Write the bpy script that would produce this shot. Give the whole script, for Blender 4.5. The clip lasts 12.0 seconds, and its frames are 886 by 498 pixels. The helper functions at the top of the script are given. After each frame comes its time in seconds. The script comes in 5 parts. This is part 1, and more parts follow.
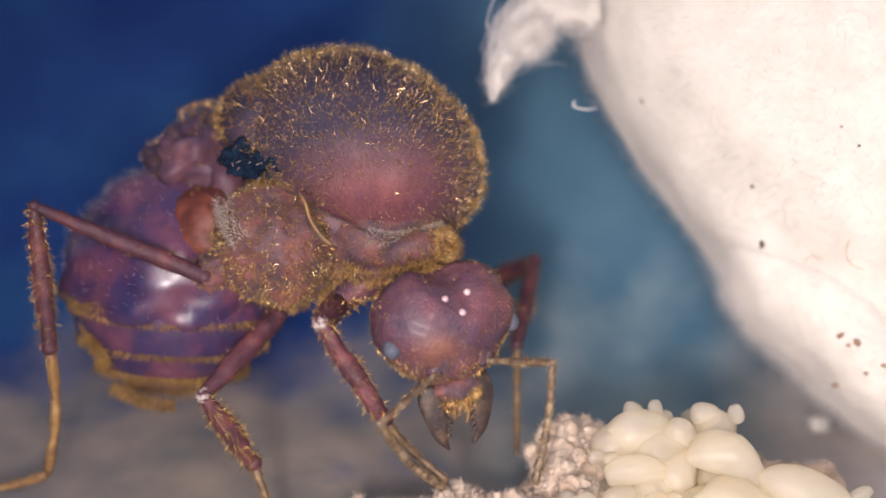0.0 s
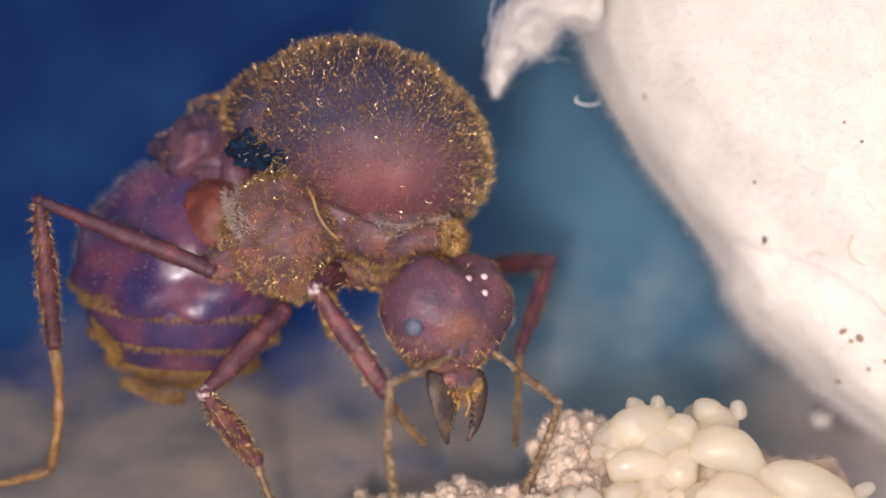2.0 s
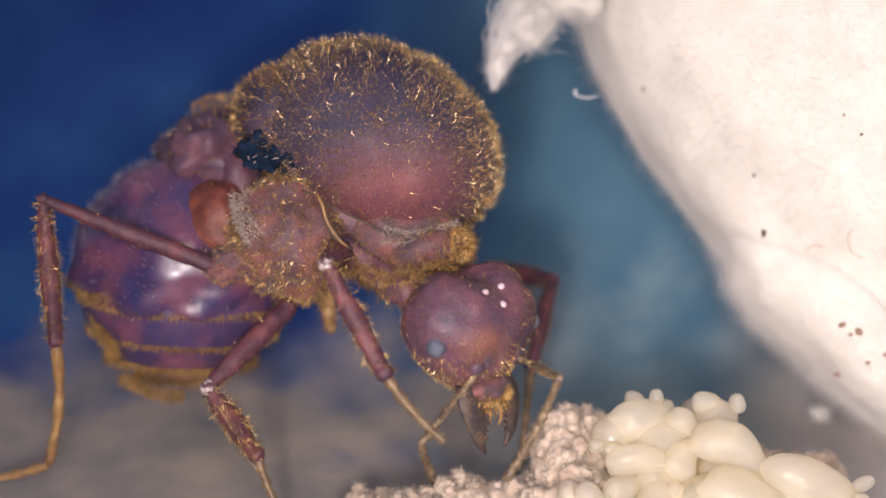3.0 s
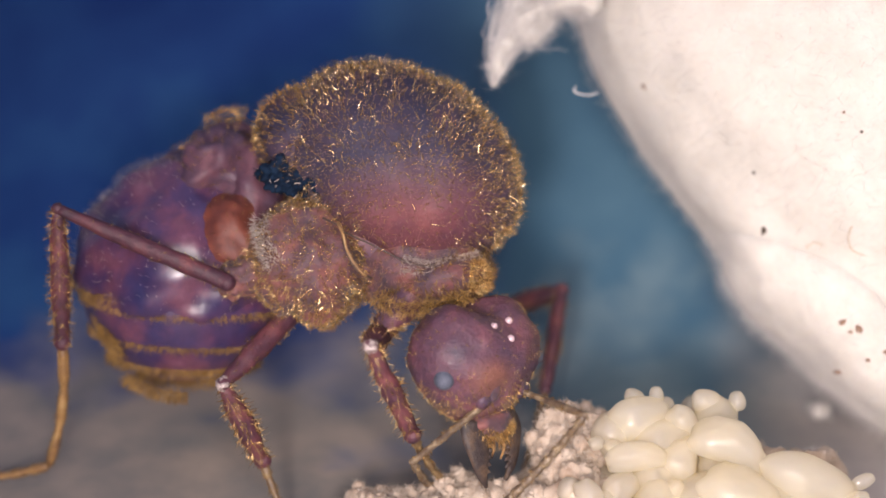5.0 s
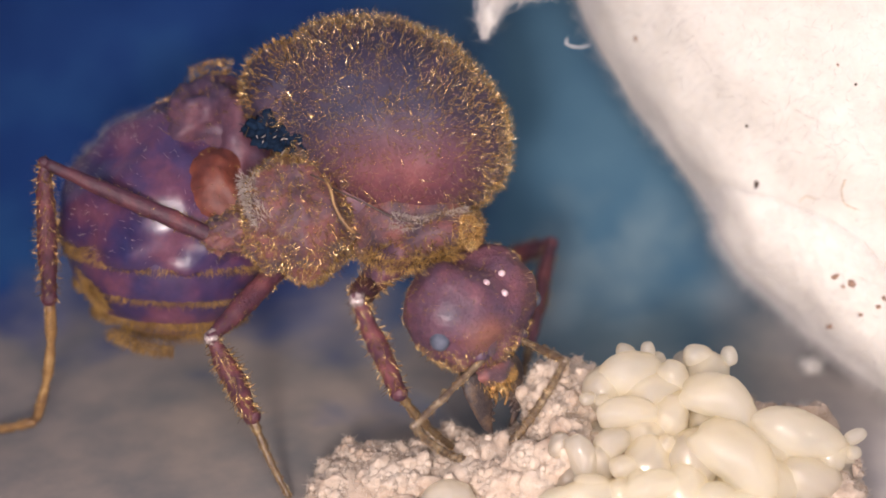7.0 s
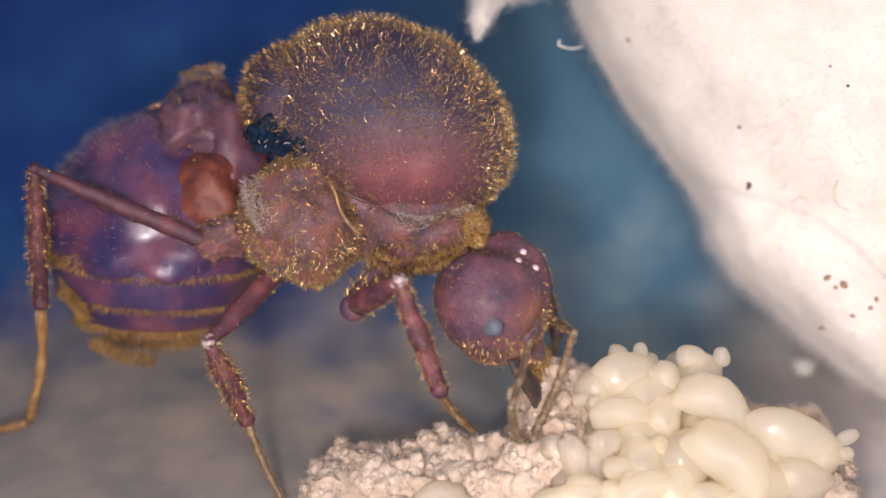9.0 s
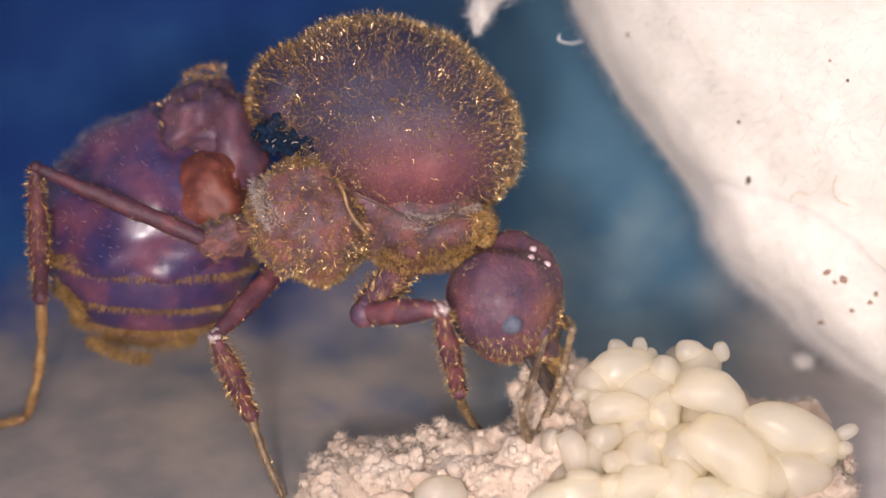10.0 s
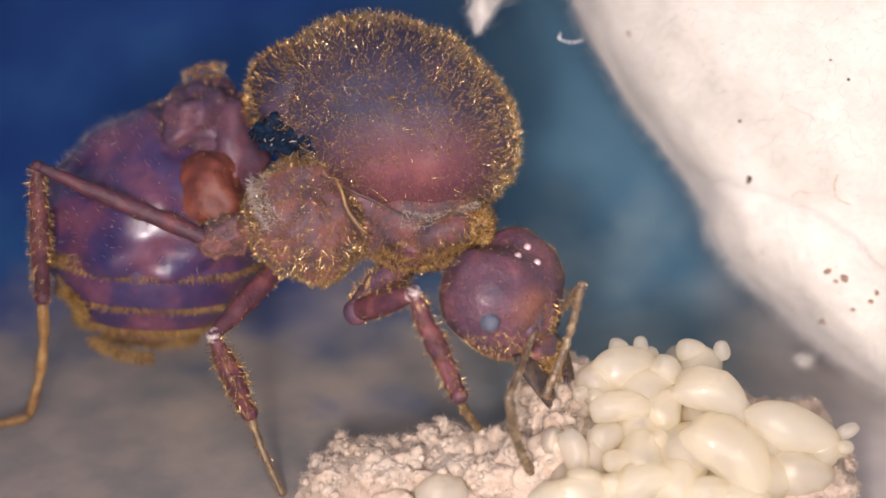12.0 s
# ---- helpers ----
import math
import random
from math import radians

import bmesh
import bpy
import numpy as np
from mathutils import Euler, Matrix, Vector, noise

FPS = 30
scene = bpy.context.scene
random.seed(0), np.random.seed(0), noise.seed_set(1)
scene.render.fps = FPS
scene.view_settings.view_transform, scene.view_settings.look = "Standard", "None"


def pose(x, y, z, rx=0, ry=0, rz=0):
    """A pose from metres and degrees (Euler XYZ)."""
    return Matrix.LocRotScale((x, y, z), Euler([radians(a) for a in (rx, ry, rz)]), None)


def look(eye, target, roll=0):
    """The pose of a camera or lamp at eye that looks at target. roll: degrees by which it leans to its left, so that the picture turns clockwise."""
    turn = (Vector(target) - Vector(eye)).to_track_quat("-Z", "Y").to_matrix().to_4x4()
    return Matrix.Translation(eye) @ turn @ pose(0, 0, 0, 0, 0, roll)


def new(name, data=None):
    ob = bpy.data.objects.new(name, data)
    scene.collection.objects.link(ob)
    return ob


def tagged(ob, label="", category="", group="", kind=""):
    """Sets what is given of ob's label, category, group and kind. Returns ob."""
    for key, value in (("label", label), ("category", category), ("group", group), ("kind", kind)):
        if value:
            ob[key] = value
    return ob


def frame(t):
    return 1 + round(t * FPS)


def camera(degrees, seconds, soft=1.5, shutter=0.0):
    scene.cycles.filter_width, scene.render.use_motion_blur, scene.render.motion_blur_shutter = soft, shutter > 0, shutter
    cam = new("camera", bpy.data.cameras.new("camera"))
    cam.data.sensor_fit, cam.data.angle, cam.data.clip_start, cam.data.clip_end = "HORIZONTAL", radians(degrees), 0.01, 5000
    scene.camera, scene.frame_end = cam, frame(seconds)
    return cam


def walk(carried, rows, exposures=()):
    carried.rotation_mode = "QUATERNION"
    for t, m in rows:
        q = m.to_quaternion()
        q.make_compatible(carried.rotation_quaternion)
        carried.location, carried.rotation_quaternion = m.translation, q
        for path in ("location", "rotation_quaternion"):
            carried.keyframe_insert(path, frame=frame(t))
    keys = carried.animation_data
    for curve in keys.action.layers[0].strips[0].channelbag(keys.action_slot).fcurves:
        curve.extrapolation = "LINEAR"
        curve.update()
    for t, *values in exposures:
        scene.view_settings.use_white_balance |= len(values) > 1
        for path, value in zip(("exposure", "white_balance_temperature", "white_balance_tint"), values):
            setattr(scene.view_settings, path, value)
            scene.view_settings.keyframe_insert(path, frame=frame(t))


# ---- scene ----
# All lengths below are in millimetres unless they carry the factor MM.
MM = 0.001
TILT = 25.0  # how far the lens looks down on the nest floor

# ---- camera ----
cam = camera(30, 12.0, soft=1.6)
cam.data.dof.use_dof, cam.data.dof.focus_distance, cam.data.dof.aperture_fstop = True, 0.0431, 42
walk(cam, [
    (0, pose(0.000000, -0.041295, 0.024856, 67.206, 0.110, 0.287)),
    (0.5, pose(0.000000, -0.041194, 0.024809, 67.026, 0.105, 0.301)),
    (1, pose(0.000000, -0.041243, 0.024832, 67.084, 0.092, 0.286)),
    (1.5, pose(0.000000, -0.041331, 0.024873, 67.182, 0.149, 0.381)),
    (2, pose(0.000000, -0.041288, 0.024853, 67.058, 0.130, 0.370)),
    (2.5, pose(0.000000, -0.041281, 0.024850, 66.926, 0.123, 0.329)),
    (3, pose(0.000000, -0.041172, 0.024799, 66.828, 0.111, 0.316)),
    (5, pose(0.000000, -0.041145, 0.024786, 66.739, 0.111, 0.311)),
    (5.1, pose(0.000000, -0.041136, 0.024782, 66.690, 0.108, 0.304)),
    (5.2, pose(0.000000, -0.041111, 0.024770, 66.560, 0.101, 0.286)),
    (5.3, pose(0.000000, -0.041059, 0.024746, 66.290, 0.086, 0.248)),
    (5.4, pose(0.000000, -0.040986, 0.024712, 65.910, 0.065, 0.196)),
    (5.5, pose(0.000000, -0.040858, 0.024652, 65.246, 0.028, 0.103)),
    (5.6, pose(0.000000, -0.040852, 0.024650, 65.236, 0.024, 0.092)),
    (6, pose(0.000000, -0.040792, 0.024622, 65.064, -0.009, 0.003)),
    (6.5, pose(0.000000, -0.040784, 0.024618, 65.000, -0.000, 0.000)),
    (7, pose(0.000000, -0.040790, 0.024621, 65.159, -0.015, -0.006)),
    (9, pose(0.000000, -0.040793, 0.024622, 65.199, -0.123, -0.232)),
    (9.5, pose(0.000000, -0.040759, 0.024606, 65.109, -0.128, -0.252)),
    (10, pose(0.000000, -0.040801, 0.024626, 65.019, -0.123, -0.249)),
    (10.5, pose(0.000000, -0.040796, 0.024623, 64.826, -0.102, -0.214)),
    (11, pose(0.000000, -0.040825, 0.024637, 65.060, -0.086, -0.159)),
    (11.5, pose(0.000000, -0.040842, 0.024645, 64.990, -0.082, -0.157)),
    (12, pose(0.000000, -0.040802, 0.024626, 64.982, -0.120, -0.221)),
])

# ---- light ----
world = bpy.data.worlds.new("world")
scene.world = world
world.use_nodes = True
world.node_tree.nodes["Background"].inputs[0].default_value = (0.53, 0.59, 1.0, 1)
world.node_tree.nodes["Background"].inputs[1].default_value = 0.36


def lamp(name, eye, target, size, watts, colour, beam):
    data = bpy.data.lights.new(name, "AREA")
    data.shape, data.size, data.energy, data.color = "DISK", size * MM, watts, colour
    data.spread = radians(beam)
    ob = new(name, data)
    ob.matrix_world = look([c * MM for c in eye], [c * MM for c in target])
    return ob


# the light of the magnifier: a diffused ring round the lens and its two bare diodes
lamp("ring_light", (0, -46, 22), (4, 0, 2), 40, 0.0079, (1.0, 0.86, 0.835), 85)
lamp("ring_diode", (-5, -43, 18), (5, 0, 2), 6, 0.0042, (1.0, 0.86, 0.835), 85)
lamp("ring_diode", (3, -41, 31), (5, 0, 2), 3, 0.0013, (1.0, 0.86, 0.835), 85)


# ---- materials ----
def ramp(tree, fac, stops):
    node = tree.nodes.new("ShaderNodeValToRGB")
    while len(node.color_ramp.elements) < len(stops):
        node.color_ramp.elements.new(0.5)
    for e, (p, c) in zip(node.color_ramp.elements, stops):
        e.position, e.color = p, (*c, 1)
    tree.links.new(fac, node.inputs[0])
    return node.outputs[0]


def noise_tex(tree, size, detail=4, rough=0.55, distort=0.0):
    """Noise whose features are about size mm across."""
    coord = tree.nodes.new("ShaderNodeTexCoord")
    node = tree.nodes.new("ShaderNodeTexNoise")
    node.inputs["Scale"].default_value = 1 / (size * MM)
    node.inputs["Detail"].default_value = detail
    node.inputs["Roughness"].default_value = rough
    node.inputs["Distortion"].default_value = distort
    tree.links.new(coord.outputs["Object"], node.inputs["Vector"])
    return node.outputs[0]


def material(name, stops, size, rough=0.4, bump=0.0, bump_size=0.1, sss=0.0, sss_radius=(1, 0.5, 0.3), sss_mm=0.3,
             coat=0.0, coat_rough=0.12, metal=0.0, sheen=0.0, rough_vary=0.15, transmission=0.0, specular=0.5, random_value=0.0, grain=0.6, ior=1.5, strands=False, patch=None):
    mat = bpy.data.materials.new(name)
    mat.use_nodes = True
    tree = mat.node_tree
    bsdf = tree.nodes["Principled BSDF"]
    big = noise_tex(tree, size, 5, 0.6)
    fine = noise_tex(tree, bump_size, 4, 0.6)
    colour = ramp(tree, big, stops)
    if patch:  # a softly bounded patch of other colours: centre and radii in mm, and its stops
        centre, radii, others = patch
        coord = tree.nodes.new("ShaderNodeTexCoord")
        shift, scale, length, wobble, reach = (tree.nodes.new("ShaderNodeVectorMath"), tree.nodes.new("ShaderNodeVectorMath"), tree.nodes.new("ShaderNodeVectorMath"),
                                               tree.nodes.new("ShaderNodeMath"), tree.nodes.new("ShaderNodeMapRange"))
        shift.operation, scale.operation, length.operation, wobble.operation = "SUBTRACT", "DIVIDE", "LENGTH", "MULTIPLY_ADD"
        shift.inputs[1].default_value = [c * MM for c in centre]
        scale.inputs[1].default_value = [r * MM for r in radii]
        wobble.inputs[1].default_value = 0.9
        reach.inputs["From Min"].default_value, reach.inputs["From Max"].default_value = 0.95, 1.75
        tree.links.new(coord.outputs["Object"], shift.inputs[0])
        tree.links.new(shift.outputs[0], scale.inputs[0])
        tree.links.new(scale.outputs[0], length.inputs[0])
        tree.links.new(big, wobble.inputs[0])
        tree.links.new(length.outputs["Value"], wobble.inputs[2])
        tree.links.new(wobble.outputs[0], reach.inputs["Value"])
        both = tree.nodes.new("ShaderNodeMix")
        both.data_type = "RGBA"
        tree.links.new(reach.outputs[0], both.inputs[0])
        tree.links.new(ramp(tree, big, others), both.inputs[6])
        tree.links.new(colour, both.inputs[7])
        colour = both.outputs[2]
    if strands:  # each hair has its own tone
        geo = tree.nodes.new("ShaderNodeNewGeometry")
        tone = tree.nodes.new("ShaderNodeMix")
        tone.data_type, tone.blend_type = "RGBA", "MULTIPLY"
        tone.inputs[0].default_value = 1
        tree.links.new(colour, tone.inputs[6])
        tree.links.new(ramp(tree, geo.outputs["Random Per Island"], [(0.0, (0.34, 0.30, 0.30)), (0.45, (0.70, 0.66, 0.62)), (0.7, (1, 1, 1))]), tone.inputs[7])
        colour = tone.outputs[2]
    mix = tree.nodes.new("ShaderNodeMix")
    mix.data_type, mix.blend_type = "RGBA", "MULTIPLY"
    mix.inputs[0].default_value = grain
    tree.links.new(colour, mix.inputs[6])
    tree.links.new(ramp(tree, fine, [(0.3, (0.6, 0.6, 0.6)), (0.65, (1, 1, 1))]), mix.inputs[7])
    last = mix.outputs[2]
    if random_value:
        info = tree.nodes.new("ShaderNodeObjectInfo")
        hsv = tree.nodes.new("ShaderNodeHueSaturation")
        span = tree.nodes.new("ShaderNodeMapRange")
        span.inputs["To Min"].default_value, span.inputs["To Max"].default_value = 1 - random_value, 1 + random_value * 0.3
        tree.links.new(info.outputs["Random"], span.inputs["Value"])
        tree.links.new(span.outputs[0], hsv.inputs["Value"])
        tree.links.new(last, hsv.inputs["Color"])
        last = hsv.outputs[0]
    tree.links.new(last, bsdf.inputs["Base Color"])
    span = tree.nodes.new("ShaderNodeMapRange")
    span.inputs["To Min"].default_value, span.inputs["To Max"].default_value = max(0.02, rough - rough_vary), min(1, rough + rough_vary)
    tree.links.new(fine, span.inputs["Value"])
    tree.links.new(span.outputs[0], bsdf.inputs["Roughness"])
    bsdf.inputs["Specular IOR Level"].default_value = specular
    bsdf.inputs["Coat Weight"].default_value = coat
    bsdf.inputs["Coat Roughness"].default_value = coat_rough
    bsdf.inputs["Metallic"].default_value = metal
    bsdf.inputs["Sheen Weight"].default_value = sheen
    bsdf.inputs["Transmission Weight"].default_value = transmission
    bsdf.inputs["IOR"].default_value = ior
    if sss:
        bsdf.inputs["Subsurface Weight"].default_value = sss
        bsdf.inputs["Subsurface Radius"].default_value = sss_radius
        bsdf.inputs["Subsurface Scale"].default_value = sss_mm * MM
    if bump:
        node = tree.nodes.new("ShaderNodeBump")
        node.inputs["Strength"].default_value = 0.6
        node.inputs["Distance"].default_value = bump * MM
        tree.links.new(fine, node.inputs["Height"])
        tree.links.new(node.outputs[0], bsdf.inputs["Normal"])
    return mat


def waxy(name, stops, size):
    """Soft translucent skin: light scatters through it into what lies behind, under a thin wet gloss."""
    mat = material(name, stops, size, rough=0.6, bump=0.004, bump_size=0.5, sss=1.0, sss_radius=(1.0, 0.95, 0.85), sss_mm=1.6,
                   coat=0.5, coat_rough=0.015, random_value=0.05, grain=0.04, specular=0.03)
    tree = mat.node_tree
    body = tree.nodes["Principled BSDF"]
    through_light = tree.nodes.new("ShaderNodeBsdfTranslucent")
    tree.links.new(body.inputs["Base Color"].links[0].from_socket, through_light.inputs["Color"])
    blend = tree.nodes.new("ShaderNodeMixShader")
    blend.inputs[0].default_value = 0.64
    tree.links.new(body.outputs[0], blend.inputs[1])
    tree.links.new(through_light.outputs[0], blend.inputs[2])
    wet = tree.nodes.new("ShaderNodeBsdfGlossy")
    wet.inputs["Roughness"].default_value = 0.06
    skin = tree.nodes.new("ShaderNodeMixShader")
    skin.inputs[0].default_value = 0.02
    tree.links.new(blend.outputs[0], skin.inputs[1])
    tree.links.new(wet.outputs[0], skin.inputs[2])
    clear = tree.nodes.new("ShaderNodeBsdfTransparent")
    clear.inputs["Color"].default_value = (0.97, 0.95, 0.88, 1)
    glassy = tree.nodes.new("ShaderNodeMixShader")
    glassy.inputs[0].default_value = 0.36
    tree.links.new(skin.outputs[0], glassy.inputs[1])
    tree.links.new(clear.outputs[0], glassy.inputs[2])
    tree.links.new(glassy.outputs[0], tree.nodes["Material Output"].inputs["Surface"])
    return mat


CUTICLE = material("red_brown_cuticle", [(0.3, (0.034, 0.028, 0.056)), (0.45, (0.072, 0.040, 0.068)), (0.6, (0.135, 0.054, 0.072)), (0.75, (0.21, 0.078, 0.084))], 1.7,
                   rough=0.55, bump=0.03, bump_size=0.09, coat=0.05, coat_rough=0.25, specular=0.35)
DOME = material("umber_cuticle_with_rosy_flank", [(0.3, (0.022, 0.024, 0.054)), (0.5, (0.040, 0.032, 0.060)), (0.7, (0.076, 0.044, 0.066))], 1.2, rough=0.6, bump=0.04, bump_size=0.09,
                coat=0.03, coat_rough=0.3, specular=0.3,
                patch=((1.45, -0.95, -0.15), (2.6, 2.5, 1.6), [(0.3, (0.074, 0.032, 0.052)), (0.55, (0.132, 0.045, 0.056)), (0.75, (0.185, 0.064, 0.066))]))
FACE = material("mauve_cuticle_with_amber_cheeks", [(0.3, (0.046, 0.030, 0.054)), (0.5, (0.098, 0.044, 0.066)), (0.7, (0.175, 0.064, 0.078))], 1.1, rough=0.55, bump=0.06, bump_size=0.10,
                coat=0.06, coat_rough=0.22, specular=0.35,
                patch=((-0.75, -1.3, -0.45), (0.62, 0.9, 0.50), [(0.3, (0.11, 0.050, 0.055)), (0.6, (0.19, 0.080, 0.060)), (0.75, (0.26, 0.12, 0.080))]))
PLEURON = material("orange_brown_cuticle", [(0.3, (0.046, 0.036, 0.052)), (0.48, (0.100, 0.050, 0.060)), (0.6, (0.165, 0.062, 0.058)), (0.75, (0.22, 0.10, 0.09))], 0.9,
                   rough=0.62, bump=0.05, bump_size=0.14, sheen=0.06, specular=0.3)
AMBER = material("translucent_amber_cuticle", [(0.3, (0.085, 0.023, 0.022)), (0.7, (0.165, 0.042, 0.024))], 0.5, rough=0.62, bump=0.04, bump_size=0.2)
GLOSSY = material("glossy_dark_cuticle", [(0.3, (0.022, 0.022, 0.082)), (0.45, (0.052, 0.027, 0.080)), (0.6, (0.118, 0.042, 0.076)), (0.75, (0.18, 0.088, 0.13))], 1.5,
                  rough=0.36, bump=0.03, bump_size=0.3, coat=0.6, coat_rough=0.26, specular=0.45)
LEG = material("dark_red_leg_cuticle", [(0.3, (0.028, 0.012, 0.026)), (0.5, (0.072, 0.022, 0.036)), (0.72, (0.155, 0.046, 0.050))], 0.7, rough=0.58, bump=0.06, bump_size=0.09)
TARSUS = material("yellow_brown_tarsus", [(0.3, (0.12, 0.06, 0.03)), (0.55, (0.28, 0.16, 0.06)), (0.75, (0.46, 0.30, 0.13))], 0.35, rough=0.38, bump=0.05, bump_size=0.07)
GOLD = material("golden_hair", [(0.3, (0.52, 0.28, 0.10)), (0.5, (0.86, 0.55, 0.20)), (0.68, (0.98, 0.80, 0.46))], 0.25, rough=0.24, bump=0, specular=0.8, metal=0.7, strands=True)
FRINGE = material("brown_gold_fringe", [(0.3, (0.22, 0.12, 0.03)), (0.7, (0.52, 0.32, 0.10))], 0.6, rough=0.45, strands=True)
GLINT = material("bright_gold_hair", [(0.3, (0.90, 0.60, 0.26)), (0.7, (1.0, 0.86, 0.56))], 0.2, rough=0.16, specular=0.9, metal=0.85)
PALE = material("pale_hair", [(0.3, (0.30, 0.24, 0.22)), (0.7, (0.52, 0.45, 0.41))], 0.4, rough=0.4)
DOWN = material("rosy_down", [(0.3, (0.24, 0.12, 0.10)), (0.7, (0.46, 0.28, 0.22))], 0.4, rough=0.4, strands=True)
FEELER = material("dark_brown_feeler", [(0.3, (0.055, 0.038, 0.032)), (0.5, (0.125, 0.088, 0.058)), (0.72, (0.30, 0.235, 0.155))], 0.22, rough=0.32, bump=0.04, bump_size=0.07)
FOOT = material("olive_brown_foot", [(0.3, (0.06, 0.038, 0.025)), (0.55, (0.13, 0.085, 0.045)), (0.75, (0.27, 0.19, 0.09))], 0.3, rough=0.36, bump=0.05, bump_size=0.07)
KNEE = material("pale_joint_skin", [(0.35, (0.12, 0.08, 0.08)), (0.65, (0.45, 0.38, 0.36))], 0.12, rough=0.25, bump=0.03, coat=0.5)
SUTURE = material("dark_brown_suture", [(0.3, (0.02, 0.012, 0.012)), (0.7, (0.07, 0.04, 0.03))], 0.3, rough=0.5)
SOCKET = material("blue_black_socket", [(0.3, (0.002, 0.005, 0.014)), (0.7, (0.008, 0.022, 0.05))], 0.4, rough=0.85, bump=0.06, bump_size=0.12, specular=0.12)
EYE = material("grey_blue_eye", [(0.3, (0.055, 0.064, 0.090)), (0.7, (0.105, 0.115, 0.155))], 0.25, rough=0.55, bump=0.03, bump_size=0.05, specular=0.2)
OCELLUS = material("pale_ocellus", [(0.3, (0.34, 0.22, 0.26)), (0.7, (0.60, 0.46, 0.48))], 0.12, rough=0.12, coat=1.0, coat_rough=0.03)
JAW = material("dark_mandible", [(0.3, (0.022, 0.018, 0.022)), (0.5, (0.048, 0.036, 0.034)), (0.7, (0.11, 0.07, 0.045))], 0.35, rough=0.5, bump=0.05, bump_size=0.1, specular=0.3)
EGG = waxy("translucent_cream_egg", [(0.3, (0.90, 0.845, 0.705)), (0.7, (0.95, 0.91, 0.79))], 1.3)
FUNGUS = material("cream_fungus", [(0.3, (0.29, 0.21, 0.155)), (0.45, (0.42, 0.335, 0.265)), (0.7, (0.54, 0.46, 0.38))], 1.1, rough=0.95, bump=0.03, bump_size=0.06,
                  sss=0.5, sss_mm=0.25, sss_radius=(1, 0.95, 0.9), grain=0.3, specular=0.1)
HYPHAE = material("white_hyphae", [(0.3, (0.38, 0.31, 0.25)), (0.7, (0.56, 0.49, 0.415))], 0.3, rough=0.9)
COTTON = material("white_cotton", [(0.3, (0.545, 0.522, 0.475)), (0.6, (0.64, 0.615, 0.565))], 1.6, rough=1.0, bump=0.03, bump_size=0.3, grain=0.15, sss=0.35,
                  sss_radius=(1, 0.85, 0.7), sss_mm=0.8, specular=0.1)
FIBRE = material("cotton_fibre", [(0.3, (0.70, 0.675, 0.65)), (0.7, (0.80, 0.78, 0.76))], 0.5, rough=0.8)
SPECK = material("dark_speck", [(0.3, (0.03, 0.02, 0.018)), (0.7, (0.10, 0.07, 0.05))], 0.1, rough=0.8)
SPECK_FIBRE = material("tan_fibre", [(0.3, (0.55, 0.46, 0.36)), (0.7, (0.66, 0.57, 0.46))], 0.2, rough=0.8)
SPECK_BROWN = material("brown_speck", [(0.3, (0.22, 0.14, 0.10)), (0.7, (0.34, 0.22, 0.16))], 0.1, rough=0.9)


